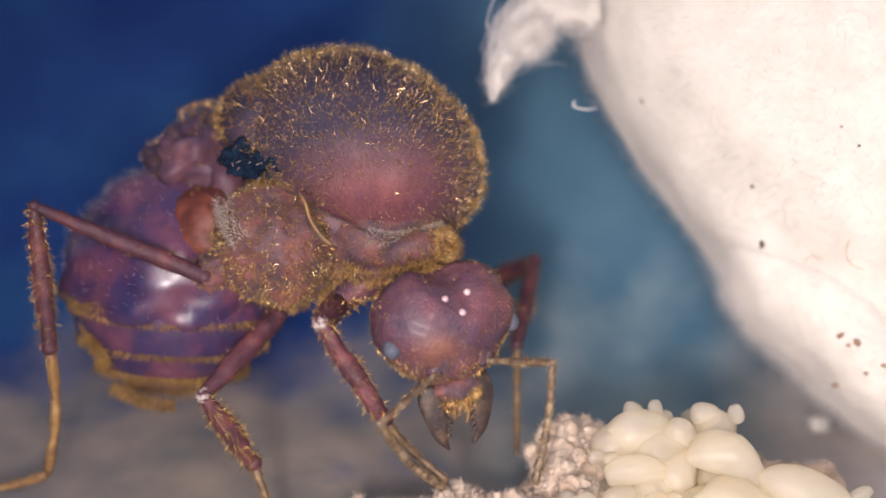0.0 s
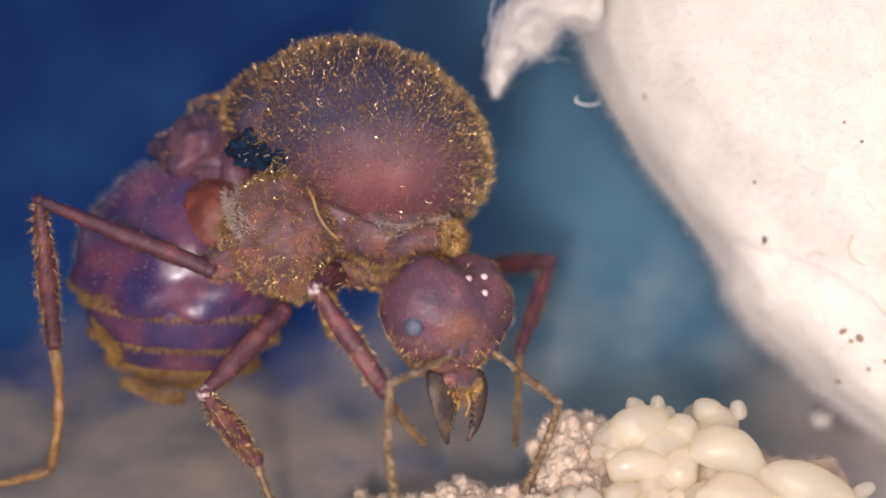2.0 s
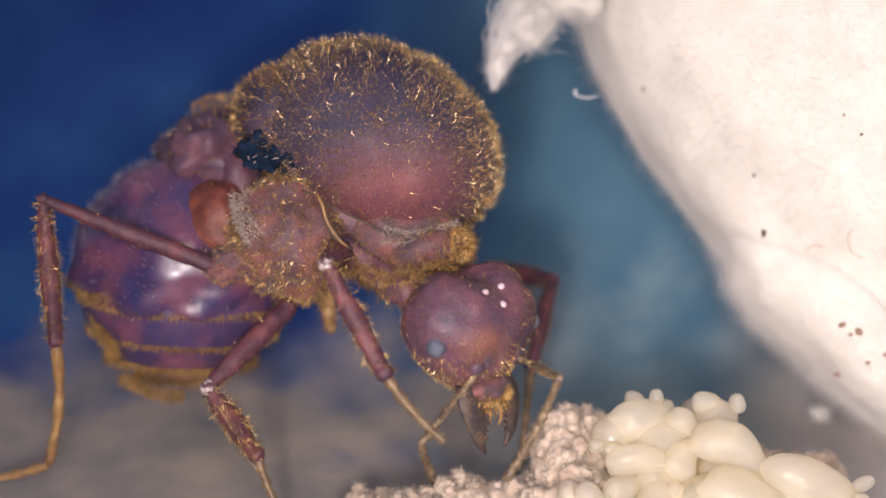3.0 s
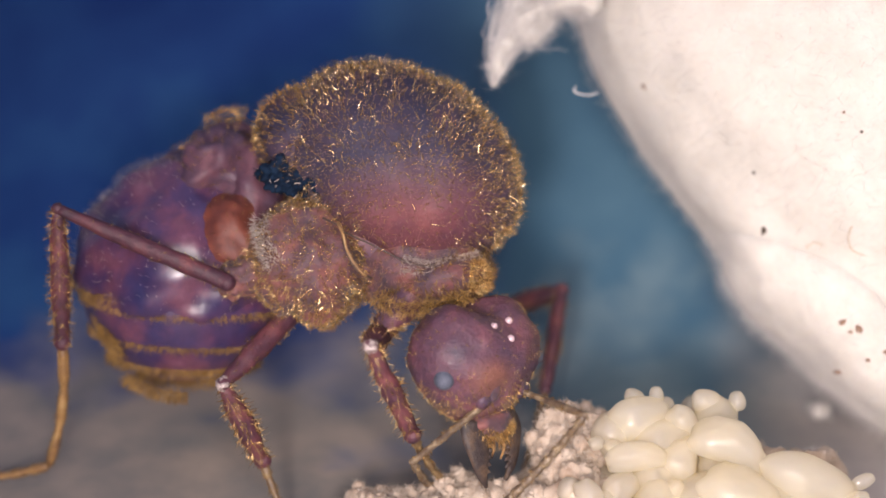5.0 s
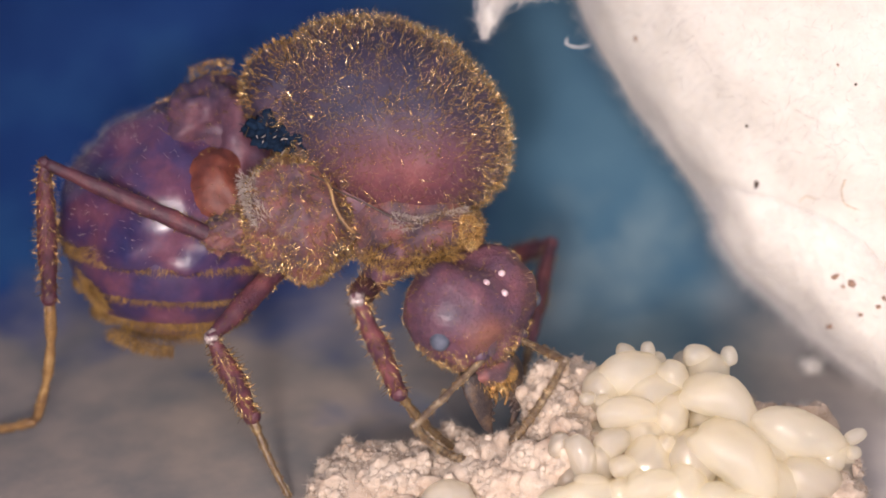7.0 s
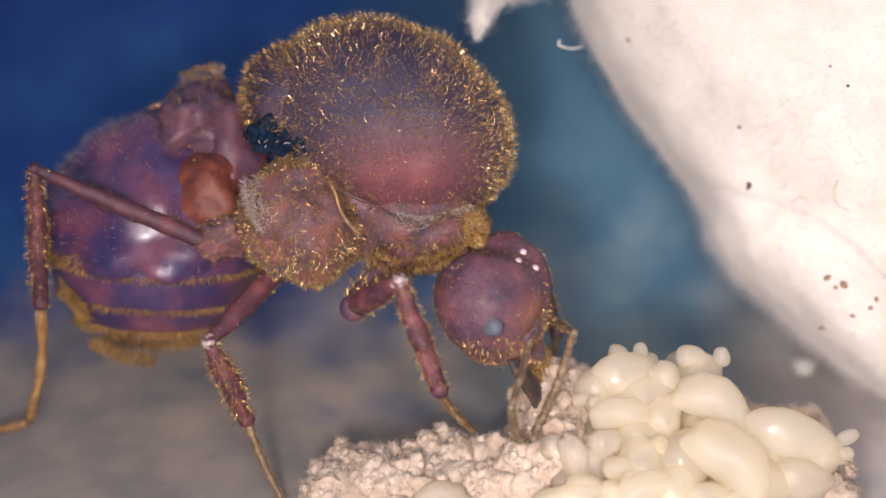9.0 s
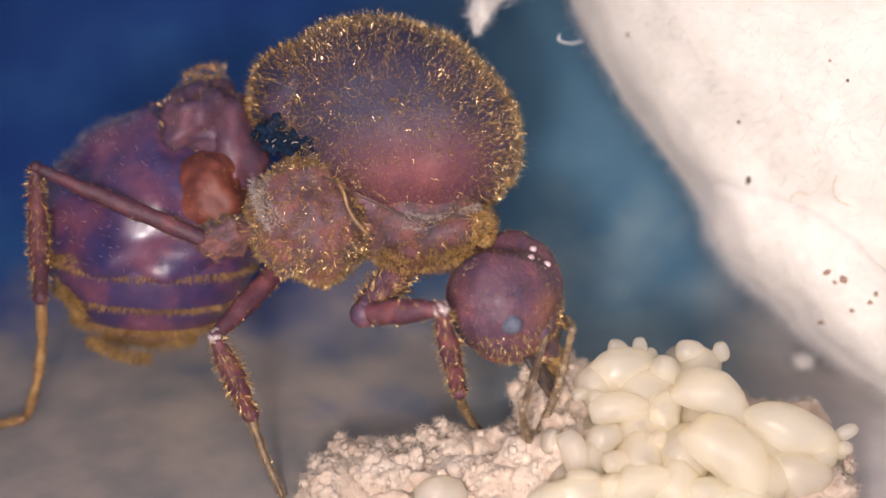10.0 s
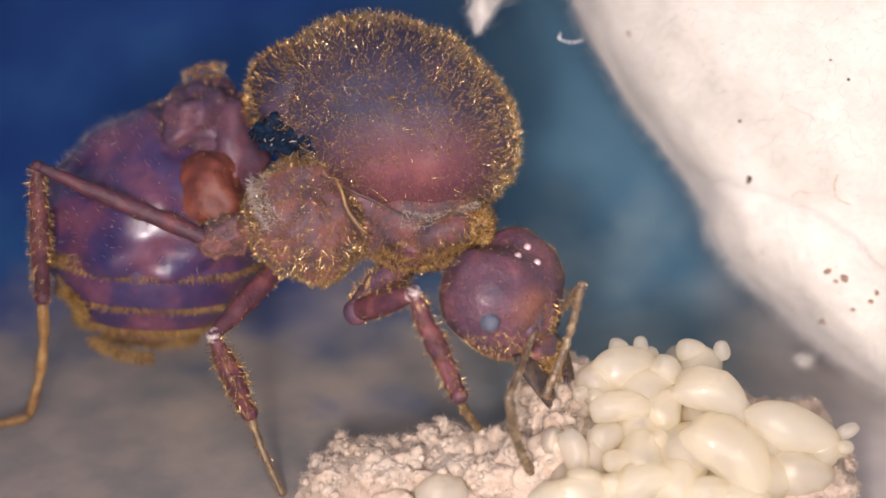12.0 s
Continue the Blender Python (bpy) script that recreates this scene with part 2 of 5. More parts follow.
def tray_material():
    """Blue plastic, with the dimmer light on its left painted in, under a patchy film of grey-brown dust, thickest on
    the flat bottom.
    """
    mat = bpy.data.materials.new("blue_plastic_with_dust")
    mat.use_nodes = True
    tree = mat.node_tree
    bsdf = tree.nodes["Principled BSDF"]
    dim_blue = ramp(tree, noise_tex(tree, 6, 4), [(0.3, (0.010, 0.034, 0.150)), (0.5, (0.015, 0.052, 0.185)), (0.7, (0.024, 0.085, 0.225))])
    lit_blue = ramp(tree, noise_tex(tree, 6, 4), [(0.3, (0.032, 0.083, 0.138)), (0.5, (0.045, 0.106, 0.162)), (0.7, (0.062, 0.132, 0.188))])
    brown = ramp(tree, noise_tex(tree, 3, 5), [(0.3, (0.145, 0.150, 0.152)), (0.7, (0.315, 0.265, 0.225))])
    teal = ramp(tree, noise_tex(tree, 3, 5), [(0.3, (0.115, 0.175, 0.205)), (0.7, (0.165, 0.225, 0.25))])
    coord = tree.nodes.new("ShaderNodeTexCoord")
    split = tree.nodes.new("ShaderNodeSeparateXYZ")
    tree.links.new(coord.outputs["Object"], split.inputs[0])
    span = tree.nodes.new("ShaderNodeMapRange")
    span.inputs["From Min"].default_value, span.inputs["From Max"].default_value = 12 * MM, 0 * MM
    span.inputs["To Min"].default_value, span.inputs["To Max"].default_value = -0.25, 0.42
    tree.links.new(split.outputs["Y"], span.inputs["Value"])
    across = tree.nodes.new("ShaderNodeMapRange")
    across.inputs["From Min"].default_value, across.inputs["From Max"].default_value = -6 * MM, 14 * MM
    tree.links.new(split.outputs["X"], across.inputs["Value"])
    kind = tree.nodes.new("ShaderNodeMix")
    kind.data_type = "RGBA"
    tree.links.new(ramp(tree, across.outputs[0], [(0.30, (0, 0, 0)), (0.52, (1, 1, 1)), (0.70, (1, 1, 1)), (0.85, (0.1, 0.1, 0.1))]), kind.inputs[0])
    tree.links.new(brown, kind.inputs[6])
    tree.links.new(teal, kind.inputs[7])
    pale = tree.nodes.new("ShaderNodeMix")  # the dust is paler beside the cotton
    pale.data_type = "RGBA"
    tree.links.new(ramp(tree, across.outputs[0], [(0.70, (0, 0, 0)), (0.92, (1, 1, 1))]), pale.inputs[0])
    tree.links.new(kind.outputs[2], pale.inputs[6])
    tree.links.new(ramp(tree, noise_tex(tree, 3, 5), [(0.3, (0.30, 0.29, 0.29)), (0.7, (0.46, 0.42, 0.39))]), pale.inputs[7])
    dust = pale.outputs[2]
    # the blue darkens to the left: weaker light there, put into the colour
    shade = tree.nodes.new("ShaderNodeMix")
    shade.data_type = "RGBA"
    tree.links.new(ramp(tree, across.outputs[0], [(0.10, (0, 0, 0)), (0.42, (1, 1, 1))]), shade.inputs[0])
    tree.links.new(dim_blue, shade.inputs[6])
    tree.links.new(lit_blue, shade.inputs[7])
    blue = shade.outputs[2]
    add = tree.nodes.new("ShaderNodeMath")
    tree.links.new(span.outputs[0], add.inputs[0])
    wiped = tree.nodes.new("ShaderNodeMapping")  # a wiped patch of bare plastic
    wiped.inputs["Location"].default_value = (0.62, -0.35, 0)
    wiped.inputs["Scale"].default_value = (1 / (3.4 * MM), 1 / (1.9 * MM), 0)
    tree.links.new(coord.outputs["Object"], wiped.inputs["Vector"])
    far = tree.nodes.new("ShaderNodeVectorMath")
    far.operation = "LENGTH"
    tree.links.new(wiped.outputs[0], far.inputs[0])
    patch = tree.nodes.new("ShaderNodeMapRange")
    patch.inputs["From Min"].default_value, patch.inputs["From Max"].default_value = 0.3, 1.3
    patch.inputs["To Min"].default_value, patch.inputs["To Max"].default_value = -0.3, 0.0
    tree.links.new(far.outputs["Value"], patch.inputs["Value"])
    less = tree.nodes.new("ShaderNodeMath")
    tree.links.new(span.outputs[0], less.inputs[0])
    tree.links.new(patch.outputs[0], less.inputs[1])
    tree.links.new(less.outputs[0], add.inputs[0])
    soft = tree.nodes.new("ShaderNodeMath")
    soft.operation = "MULTIPLY_ADD"
    soft.inputs[1].default_value, soft.inputs[2].default_value = 0.56, 0.21
    tree.links.new(noise_tex(tree, 2.8, 3, 0.5, 0.3), soft.inputs[0])
    tree.links.new(soft.outputs[0], add.inputs[1])
    mask = ramp(tree, add.outputs[0], [(0.40, (0, 0, 0)), (0.68, (1, 1, 1))])
    mix = tree.nodes.new("ShaderNodeMix")
    mix.data_type = "RGBA"
    tree.links.new(mask, mix.inputs[0])
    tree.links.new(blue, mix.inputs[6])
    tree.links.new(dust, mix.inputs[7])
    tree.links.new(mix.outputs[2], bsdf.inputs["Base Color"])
    bsdf.inputs["Roughness"].default_value = 0.75
    bsdf.inputs["Specular IOR Level"].default_value = 0.15
    return mat


TRAY = tray_material()
CARD = material("grey_card", [(0.3, (0.20, 0.22, 0.25)), (0.7, (0.26, 0.28, 0.31))], 20, rough=0.9)

# ---- shape helpers: each returns (points, faces) in mm ----
VIEW = np.array([[1, 0, 0], [0, math.cos(radians(TILT)), math.sin(radians(TILT))],
                 [0, -math.sin(radians(TILT)), math.cos(radians(TILT))]])  # columns: across, away, up on the tilted plane


def spin(deg, turn=0, nod=0):
    """Turn in the tilted plane (counter-clockwise), after a turn about its up axis and a nod."""
    a, b, c = radians(deg), radians(turn), radians(nod)
    m = np.array([[math.cos(a), 0, -math.sin(a)], [0, 1, 0], [math.sin(a), 0, math.cos(a)]])
    n = np.array([[math.cos(b), -math.sin(b), 0], [math.sin(b), math.cos(b), 0], [0, 0, 1]])
    k = np.array([[1, 0, 0], [0, math.cos(c), -math.sin(c)], [0, math.sin(c), math.cos(c)]])
    return VIEW @ m @ k @ n


def sphere_grid(nu, nv):
    pts, faces = [(0, 0, 1)], []
    for j in range(1, nv):
        th = math.pi * j / nv
        for i in range(nu):
            ph = 2 * math.pi * i / nu
            pts.append((math.sin(th) * math.cos(ph), math.sin(th) * math.sin(ph), math.cos(th)))
    pts.append((0, 0, -1))
    for i in range(nu):
        faces.append((0, 1 + i, 1 + (i + 1) % nu))
        for j in range(nv - 2):
            a, b = 1 + j * nu + i, 1 + j * nu + (i + 1) % nu
            faces.append((a, a + nu, b + nu, b))
        last = 1 + (nv - 2) * nu
        faces.append((last + i, len(pts) - 1, last + (i + 1) % nu))
    return np.array(pts), faces


def lumps(pts, size, height, seed=0.0):
    """Push points outwards by noise."""
    out = []
    for p in pts:
        v = Vector(p) / size + Vector((seed, seed * 1.7, -seed))
        out.append(noise.noise(v) * height + noise.noise(v * 2.7) * height * 0.4)
    return np.array(out)[:, None]


def blob(centre, radii, turn=None, nu=40, nv=24, rough=0.0, size=0.6, seed=0.0, warp=None):
    pts, faces = sphere_grid(nu, nv)
    unit = pts.copy()
    p = pts * np.array(radii)
    if warp:
        p = np.array([warp(*q) for q in p])
    if rough:
        p = p + unit * lumps(p, size, rough, seed)
    p = p @ (VIEW if turn is None else turn).T + np.array(centre)
    return p, faces


def lathe(profile, turn, centre, nu=48, flat=1.0):
    """A solid of revolution about its own z axis, from (radius, height) pairs from top to bottom."""
    pts, faces = [], []
    for r, h in profile:
        for i in range(nu):
            a = 2 * math.pi * i / nu
            pts.append((r * math.cos(a), r * flat * math.sin(a), h))
    n = len(profile)
    for j in range(n - 1):
        for i in range(nu):
            faces.append((j * nu + i, (j + 1) * nu + i, (j + 1) * nu + (i + 1) % nu, j * nu + (i + 1) % nu))
    faces += [tuple(range(nu)), tuple(reversed(range((n - 1) * nu, n * nu)))]
    return np.array(pts) @ turn.T + np.array(centre), faces


def tube(line, radii, sides=10):
    """A round tube with closed ends along a line of points."""
    line = [Vector(p) for p in line]
    pts, faces, side = [], [], None
    for k, p in enumerate(line):
        way = (line[min(k + 1, len(line) - 1)] - line[max(k - 1, 0)]).normalized()
        if side is None:
            side = way.orthogonal().normalized()
        side = (side - way * side.dot(way)).normalized()
        other = way.cross(side)
        r = radii[k] if hasattr(radii, "__len__") else radii
        for i in range(sides):
            a = 2 * math.pi * i / sides
            pts.append(tuple(p + (side * math.cos(a) + other * math.sin(a)) * r))
    for k in range(len(line) - 1):
        for i in range(sides):
            a, b = k * sides + i, k * sides + (i + 1) % sides
            faces.append((a, b, b + sides, a + sides))
    faces += [tuple(reversed(range(sides))), tuple(range(len(pts) - sides, len(pts)))]
    return np.array(pts), faces


def bend(points, n=6):
    """A smooth line through points."""
    pts = [Vector(p) for p in points]
    pts = [pts[0] * 2 - pts[1]] + pts + [pts[-1] * 2 - pts[-2]]
    out = []
    for i in range(1, len(pts) - 2):
        for k in range(n):
            t = k / n
            a, b, c, d = pts[i - 1:i + 3]
            out.append(0.5 * (2 * b + (c - a) * t + (2 * a - 5 * b + 4 * c - d) * t * t + (3 * b - a - 3 * c + d) * t ** 3))
    return [tuple(p) for p in out + [pts[-2]]]


def joined(*shapes):
    pts, faces, n = [], [], 0
    for p, f in shapes:
        pts.append(p)
        faces += [tuple(i + n for i in q) for q in f]
        n += len(p)
    return np.concatenate(pts), faces


def normals(shape):
    p, faces = shape
    out = np.zeros_like(p)
    for q in faces:
        n = np.cross(p[q[1]] - p[q[0]], p[q[2]] - p[q[0]])
        for i in q:
            out[i] += n
    return out / np.maximum(np.linalg.norm(out, axis=1, keepdims=True), 1e-9)


def hairs(shape, count, length, thick, seed, keep=None, comb=(0, 0, 0), stray=0.35, curl=0.25):
    """Tapered bristles that grow out of a shape's faces."""
    rng = np.random.RandomState(seed)
    p, faces = shape
    nrm = normals(shape)
    tris = np.array([(q[0], q[k], q[k + 1]) for q in faces if len(q) < 6 for k in range(1, len(q) - 1)])
    area = np.linalg.norm(np.cross(p[tris[:, 1]] - p[tris[:, 0]], p[tris[:, 2]] - p[tris[:, 0]]), axis=1)
    pick = rng.choice(len(tris), count, p=area / area.sum())
    w = rng.dirichlet((1, 1, 1), count)
    root = (p[tris[pick]] * w[:, :, None]).sum(1)
    way = (nrm[tris[pick]] * w[:, :, None]).sum(1)
    way = way + np.array(comb) + rng.normal(0, stray, (count, 3))
    way /= np.linalg.norm(way, axis=1, keepdims=True)
    if keep:
        ok = np.array([keep(*r) for r in root])
        root, way = root[ok], way[ok]
    n = len(root)
    size = length * rng.uniform(0.45, 1.15, n)[:, None]
    side = np.cross(way, rng.normal(0, 1, (n, 3)))
    side /= np.linalg.norm(side, axis=1, keepdims=True)
    other = np.cross(way, side)
    drift = side * curl * size
    pts = np.zeros((n, 7, 3))
    for k in range(3):
        a = 2 * math.pi * k / 3
        off = side * math.cos(a) + other * math.sin(a)
        pts[:, k] = root - way * size * 0.08 + off * thick
        pts[:, 3 + k] = root + way * size * 0.55 + drift * 0.3 + off * thick * 0.7
    pts[:, 6] = root + way * size + drift
    base = [(0, 1, 4, 3), (1, 2, 5, 4), (2, 0, 3, 5), (3, 4, 6), (4, 5, 6), (5, 3, 6)]
    faces = [(a + 7 * k, b + 7 * k, c + 7 * k, d + 7 * k) for k in range(n) for a, b, c, d in base[:3]]
    faces += [(a + 7 * k, b + 7 * k, c + 7 * k) for k in range(n) for a, b, c in base[3:]]
    return pts.reshape(-1, 3), faces


def mesh_of(name, shape, mat, origin=(0, 0, 0), smooth=True):
    p, faces = shape
    data = bpy.data.meshes.new(name)
    data.from_pydata(((p - np.array(origin)) * MM).tolist(), [], faces)
    data.materials.append(mat)
    data.polygons.foreach_set("use_smooth", [smooth] * len(faces))
    data.update()
    return data


def part(name, shape, mat, parent=None, label="", origin=None, smooth=True):
    """One mesh under a thing or under a part. Points are in the thing's space; origin is the part's own pivot."""
    up = Vector((0, 0, 0))
    if parent:
        up = Vector(parent.get("pivot", (0, 0, 0)))
    pivot = Vector(origin) if origin is not None else up
    ob = new(name, mesh_of(name, shape, mat, pivot, smooth))
    ob["pivot"] = tuple(pivot)
    if parent:
        ob.parent = parent
    ob.location = (pivot - up) * MM
    return tagged(ob, label)


def stuff(*what):
    return tagged(part(*what), kind="stuff")


def thing(name, base, label, category, group="", kind=""):
    ob = new(name)
    ob.location = Vector(base) * MM
    ob["pivot"] = tuple(base)
    return tagged(ob, label, category, group, kind)


# ---- the nest box: floor that sweeps up into the rear wall ----
def tray():
    line = [(-60, 0)] + [(y, 0) for y in range(-50, 5, 5)]
    r = 7.0
    for k in range(0, 19):
        a = math.pi / 2 * k / 18 * 0.94
        line.append((3.5 + r * math.sin(a), r - r * math.cos(a)))
    y, z = line[-1]
    line += [(y + 3.5, z + 5), (y + 15, z + 18), (y + 40, z + 44)]
    xs = [-60 + 4 * k for k in range(31)]
    pts, faces = [], []
    for dy in (0, 1):
        for x in xs:
            for y, z in line:
                back = max(0.0, y - 3.5) / 7 * max(-4.0, 6 - x) * 0.42  # the rear wall runs off at a slant
                pts.append((x, y + back + 1.5 * dy, z - 1.5 * dy))
    n, m = len(line), len(xs)
    for i in range(m - 1):
        for j in range(n - 1):
            a = i * n + j
            faces.append((a, a + n, a + n + 1, a + 1))
            faces.append(tuple(k + n * m for k in (a, a + 1, a + n + 1, a + n)))
    for i in range(m - 1):
        for j in (0, n - 1):
            a = i * n + j
            faces.append((a, a + n, a + n + n * m, a + n * m))
    return np.array(pts, dtype=float), faces


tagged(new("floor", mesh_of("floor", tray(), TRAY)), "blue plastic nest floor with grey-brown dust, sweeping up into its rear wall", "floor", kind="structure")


def slab(lo, hi):
    p = np.array([(x, y, z) for x in (lo[0], hi[0]) for y in (lo[1], hi[1]) for z in (lo[2], hi[2])], dtype=float)
    return p, [(0, 1, 3, 2), (4, 6, 7, 5), (0, 4, 5, 1), (2, 3, 7, 6), (0, 2, 6, 4), (1, 5, 7, 3)]


for name, lo, hi in (("wall_west", (-62, -60, 0), (-60, 18, 70)), ("wall_east", (60, -60, 0), (62, 18, 70)), ("wall_south", (-60, -62, 0), (60, -60, 70))):
    tagged(new(name, mesh_of(name, slab(lo, hi), CARD, smooth=False)), "plain grey side of the nest box", "wall", kind="structure")

# ---- the queen ant ----
ant = thing("ant", (0, 0, 0), "large red-brown queen ant with golden bristles bending over her brood", "ant")

SCUTUM = np.array((-1.523, 1.534, 8.89))
scutum_shape = blob(SCUTUM, (3.507, 2.922, 2.645), spin(-25), 88, 54, 0.12, 1.3, 3.0)
thorax = part("thorax", scutum_shape, DOME, ant, "domed red-brown thorax with dense golden bristles", origin=(-2.41, -0.937, 8.323))
TH_PIVOT = (-2.41, -0.937, 8.323)
scutellum_shape = blob((-3.906, 1.826, 9.517), (1.538, 1.999, 1.507), spin(-15), 48, 30, 0.10, 0.7, 5.0)
part("scutellum", scutellum_shape, DOME, thorax)
pleuron_shape = blob((-1.04, 0.66, 6.40), (2.2, 1.96, 1.42), spin(-14), 64, 40, 0.20, 0.8, 8.0)
part("side_plate", pleuron_shape, PLEURON, thorax, "orange-brown side plate of the thorax")
propodeum_shape = blob((-3.854, -0.121, 6.761), (1.692, 1.999, 1.630), spin(-30), 80, 50, 0.24, 0.7, 11.0)
part("rear_plate", propodeum_shape, PLEURON, thorax)
pronotum_shape = blob((-0.214, -0.039, 6.225), (1.307, 1.846, 0.692), spin(15), 40, 24, 0.05, 0.7, 12.0)
part("collar", pronotum_shape, PLEURON, thorax)
core_shape = blob((-2.545, 1.09, 6.992), (2.461, 1.999, 1.692), spin(-10), 32, 20)
part("thorax_core", core_shape, CUTICLE, thorax)
sock = [blob((-4.42, 0.20, 9.15), (0.80, 0.50, 0.44), spin(-8), 80, 50, 0.26, 0.20, 4.0),
        blob((-3.79, 0.02, 8.95), (0.66, 0.48, 0.34), spin(-28), 72, 46, 0.24, 0.18, 6.0)]
for s in sock:
    part("wing_socket", s, SOCKET, thorax, "blue-black scarred wing socket")
    stuff("hair", hairs(s, 50, 0.2, 0.022, 15, stray=0.9), SOCKET, thorax, "torn dark flakes of the wing root")
    stuff("hair", hairs(s, 25, 0.18, 0.02, 13, stray=0.9), PALE, thorax, "pale torn flakes of the wing root")
    stuff("hair", hairs(s, 60, 0.22, 0.012, 14, comb=(0.5, -0.3, -0.5), stray=1.0), GOLD, thorax, "golden bristles")
part("suture", tube(bend([(-3.35, -1.632, 8.607), (-2.896, -1.834, 8.41), (-2.763, -2.105, 7.947), (-2.481, -2.239, 7.424), (-2.087, -2.154, 7.132)], 6), 0.029), SUTURE, thorax, "dark suture line")
part("suture", tube(bend([(-2.85, -1.35, 8.12), (-1.95, -1.25, 7.62), (-1.06, -1.42, 7.24), (-0.058, -1.30, 7.10), (0.817, -0.60, 7.15)], 6), 0.023), SUTURE, thorax, "dark suture line")

FLANK = np.array((-0.609, -1.75, 7.999))
pick = random.Random(4)


def bare_flank(x, y, z):
    """Bristles thin out on the flank of the dome."""
    d = np.linalg.norm((np.array((x, y, z)) - FLANK) / np.array((1.9, 1.7, 1.0)))
    return pick.random() < min(1.0, 0.14 + 1.3 * max(0.0, d - 0.65))


def near_rim(x, y, z):
    """The long bristles crowd towards the edge of the dome and leave its crown nearly bare."""
    d = np.linalg.norm((np.array((x, y, z)) - CROWN) / np.array((1.5, 1.5, 1.1)))
    return bare_flank(x, y, z) and pick.random() < min(1.0, 0.25 + 1.1 * max(0.0, d - 0.45))


CROWN = np.array((-1.4, 0.3, 11.2))
stuff("hair", hairs(scutum_shape, 6500, 0.12, 0.0055, 10, comb=(0.2, 0, -0.3)), DOWN, thorax, "short rosy down")
stuff("hair", hairs(scutum_shape, 5500, 0.16, 0.007, 9, keep=bare_flank, comb=(0.1, -0.1, 0.4), stray=0.5), FRINGE, thorax, "fine brown-gold hair")
stuff("hair", hairs(scutum_shape, 4200, 0.30, 0.010, 1, keep=near_rim, comb=(0.1, -0.1, 0.35), stray=0.45), GOLD, thorax, "dense golden bristles")
stuff("hair", hairs(scutum_shape, 2400, 0.34, 0.0115, 30, keep=near_rim, comb=(0.1, -0.2, 0.3), stray=0.5), GLINT, thorax, "glinting golden bristles")
stuff("hair", hairs(scutum_shape, 1500, 0.32, 0.013, 35, keep=bare_flank, comb=(0.1, -0.2, 0.3), stray=0.6), GLINT, thorax, "glinting golden bristles")
stuff("hair", hairs(propodeum_shape, 1000, 0.24, 0.0135, 34, comb=(-0.1, -0.2, -0.2), stray=0.7), GLINT, thorax, "glinting golden bristles")
stuff("hair", hairs(scutellum_shape, 1500, 0.32, 0.0125, 2, comb=(-0.2, -0.1, 0.3), stray=0.5), GOLD, thorax, "dense golden bristles")
stuff("hair", hairs(scutellum_shape, 1200, 0.20, 0.0065, 7, stray=0.5), FRINGE, thorax, "fine brown-gold hair")
stuff("hair", hairs(pleuron_shape, 2000, 0.17, 0.010, 3, comb=(0.1, -0.1, -0.5), stray=0.5), GOLD, thorax, "golden bristles")
stuff("hair", hairs(pleuron_shape, 4500, 0.12, 0.0055, 11, comb=(0.3, -0.1, -0.3), stray=0.5), DOWN, thorax, "short rosy down")
stuff("hair", hairs(propodeum_shape, 2900, 0.23, 0.0115, 4, comb=(-0.1, -0.1, -0.3), stray=0.6), GOLD, thorax, "golden bristles")
stuff("hair", hairs(propodeum_shape, 3000, 0.15, 0.006, 12, comb=(-0.2, 0, -0.3), stray=0.6), FRINGE, thorax, "fine brown-gold hair")
stuff("hair", hairs(pronotum_shape, 1500, 0.28, 0.011, 5, comb=(0.2, -0.2, -0.4), stray=0.6), GOLD, thorax, "golden bristles")
stuff("hair", hairs(blob((0.71, -1.297, 6.842), (0.246, 0.338, 0.400), spin(10), 16, 10), 1300, 0.22, 0.009, 61, comb=(0.3, -0.4, -0.2), stray=0.6), GOLD, thorax, "bright golden tuft")
stuff("hair", hairs(tube(bend([(-2.097, -2.169, 6.627), (-1.372, -2.214, 6.294), (-0.351, -2.08, 6.344), (0.53, -1.685, 6.483)], 5), 0.138), 800, 0.22, 0.008, 62, comb=(0.4, -0.3, -0.2), stray=0.6), FRINGE, thorax, "matted golden fringe")
part("suture_rim", tube(bend([(-2.964, -1.82, 8.56), (-2.813, -2.046, 8.312), (-2.683, -2.258, 7.904), (-2.414, -2.376, 7.485), (-2.218, -2.358, 7.288)], 6), 0.037), TARSUS, thorax, "raised yellow rim beside the suture")
stuff("hair", hairs(tube(bend([(-1.351, -1.29, 7.20), (-0.489, -1.30, 7.05), (0.67, -0.73, 7.11)], 6), 0.200), 1100, 0.12, 0.007, 6, comb=(0.4, 0, 0.1), stray=0.9), PALE, thorax, "pale band of short hair")

# waist
node_upper = blob((-6.53, 2.131, 8.75), (1.292, 1.307, 1.015), spin(25), 56, 36, 0.34, 0.6, 2.0)
petiole = part("petiole", node_upper, CUTICLE, ant, "red-brown waist with two rounded nodes", origin=(-6.06, 0.916, 7.565))
node_lower = blob((-6.05, 0.45, 7.20), (0.95, 1.05, 1.28), spin(8), 48, 30, 0.22, 0.8, 7.0)
part("waist_node", node_lower, AMBER, petiole, "amber rounded waist node")
node_small = blob((-5.62, -0.74, 6.62), (0.78, 0.75, 0.52), spin(14), 56, 36, 0.22, 0.3, 9.0)
part("waist_node", node_small, PLEURON, petiole)
stuff("hair", hairs(node_small, 420, 0.2, 0.0085, 71, comb=(-0.1, -0.1, -0.3), stray=0.6), GOLD, petiole, "golden bristles")
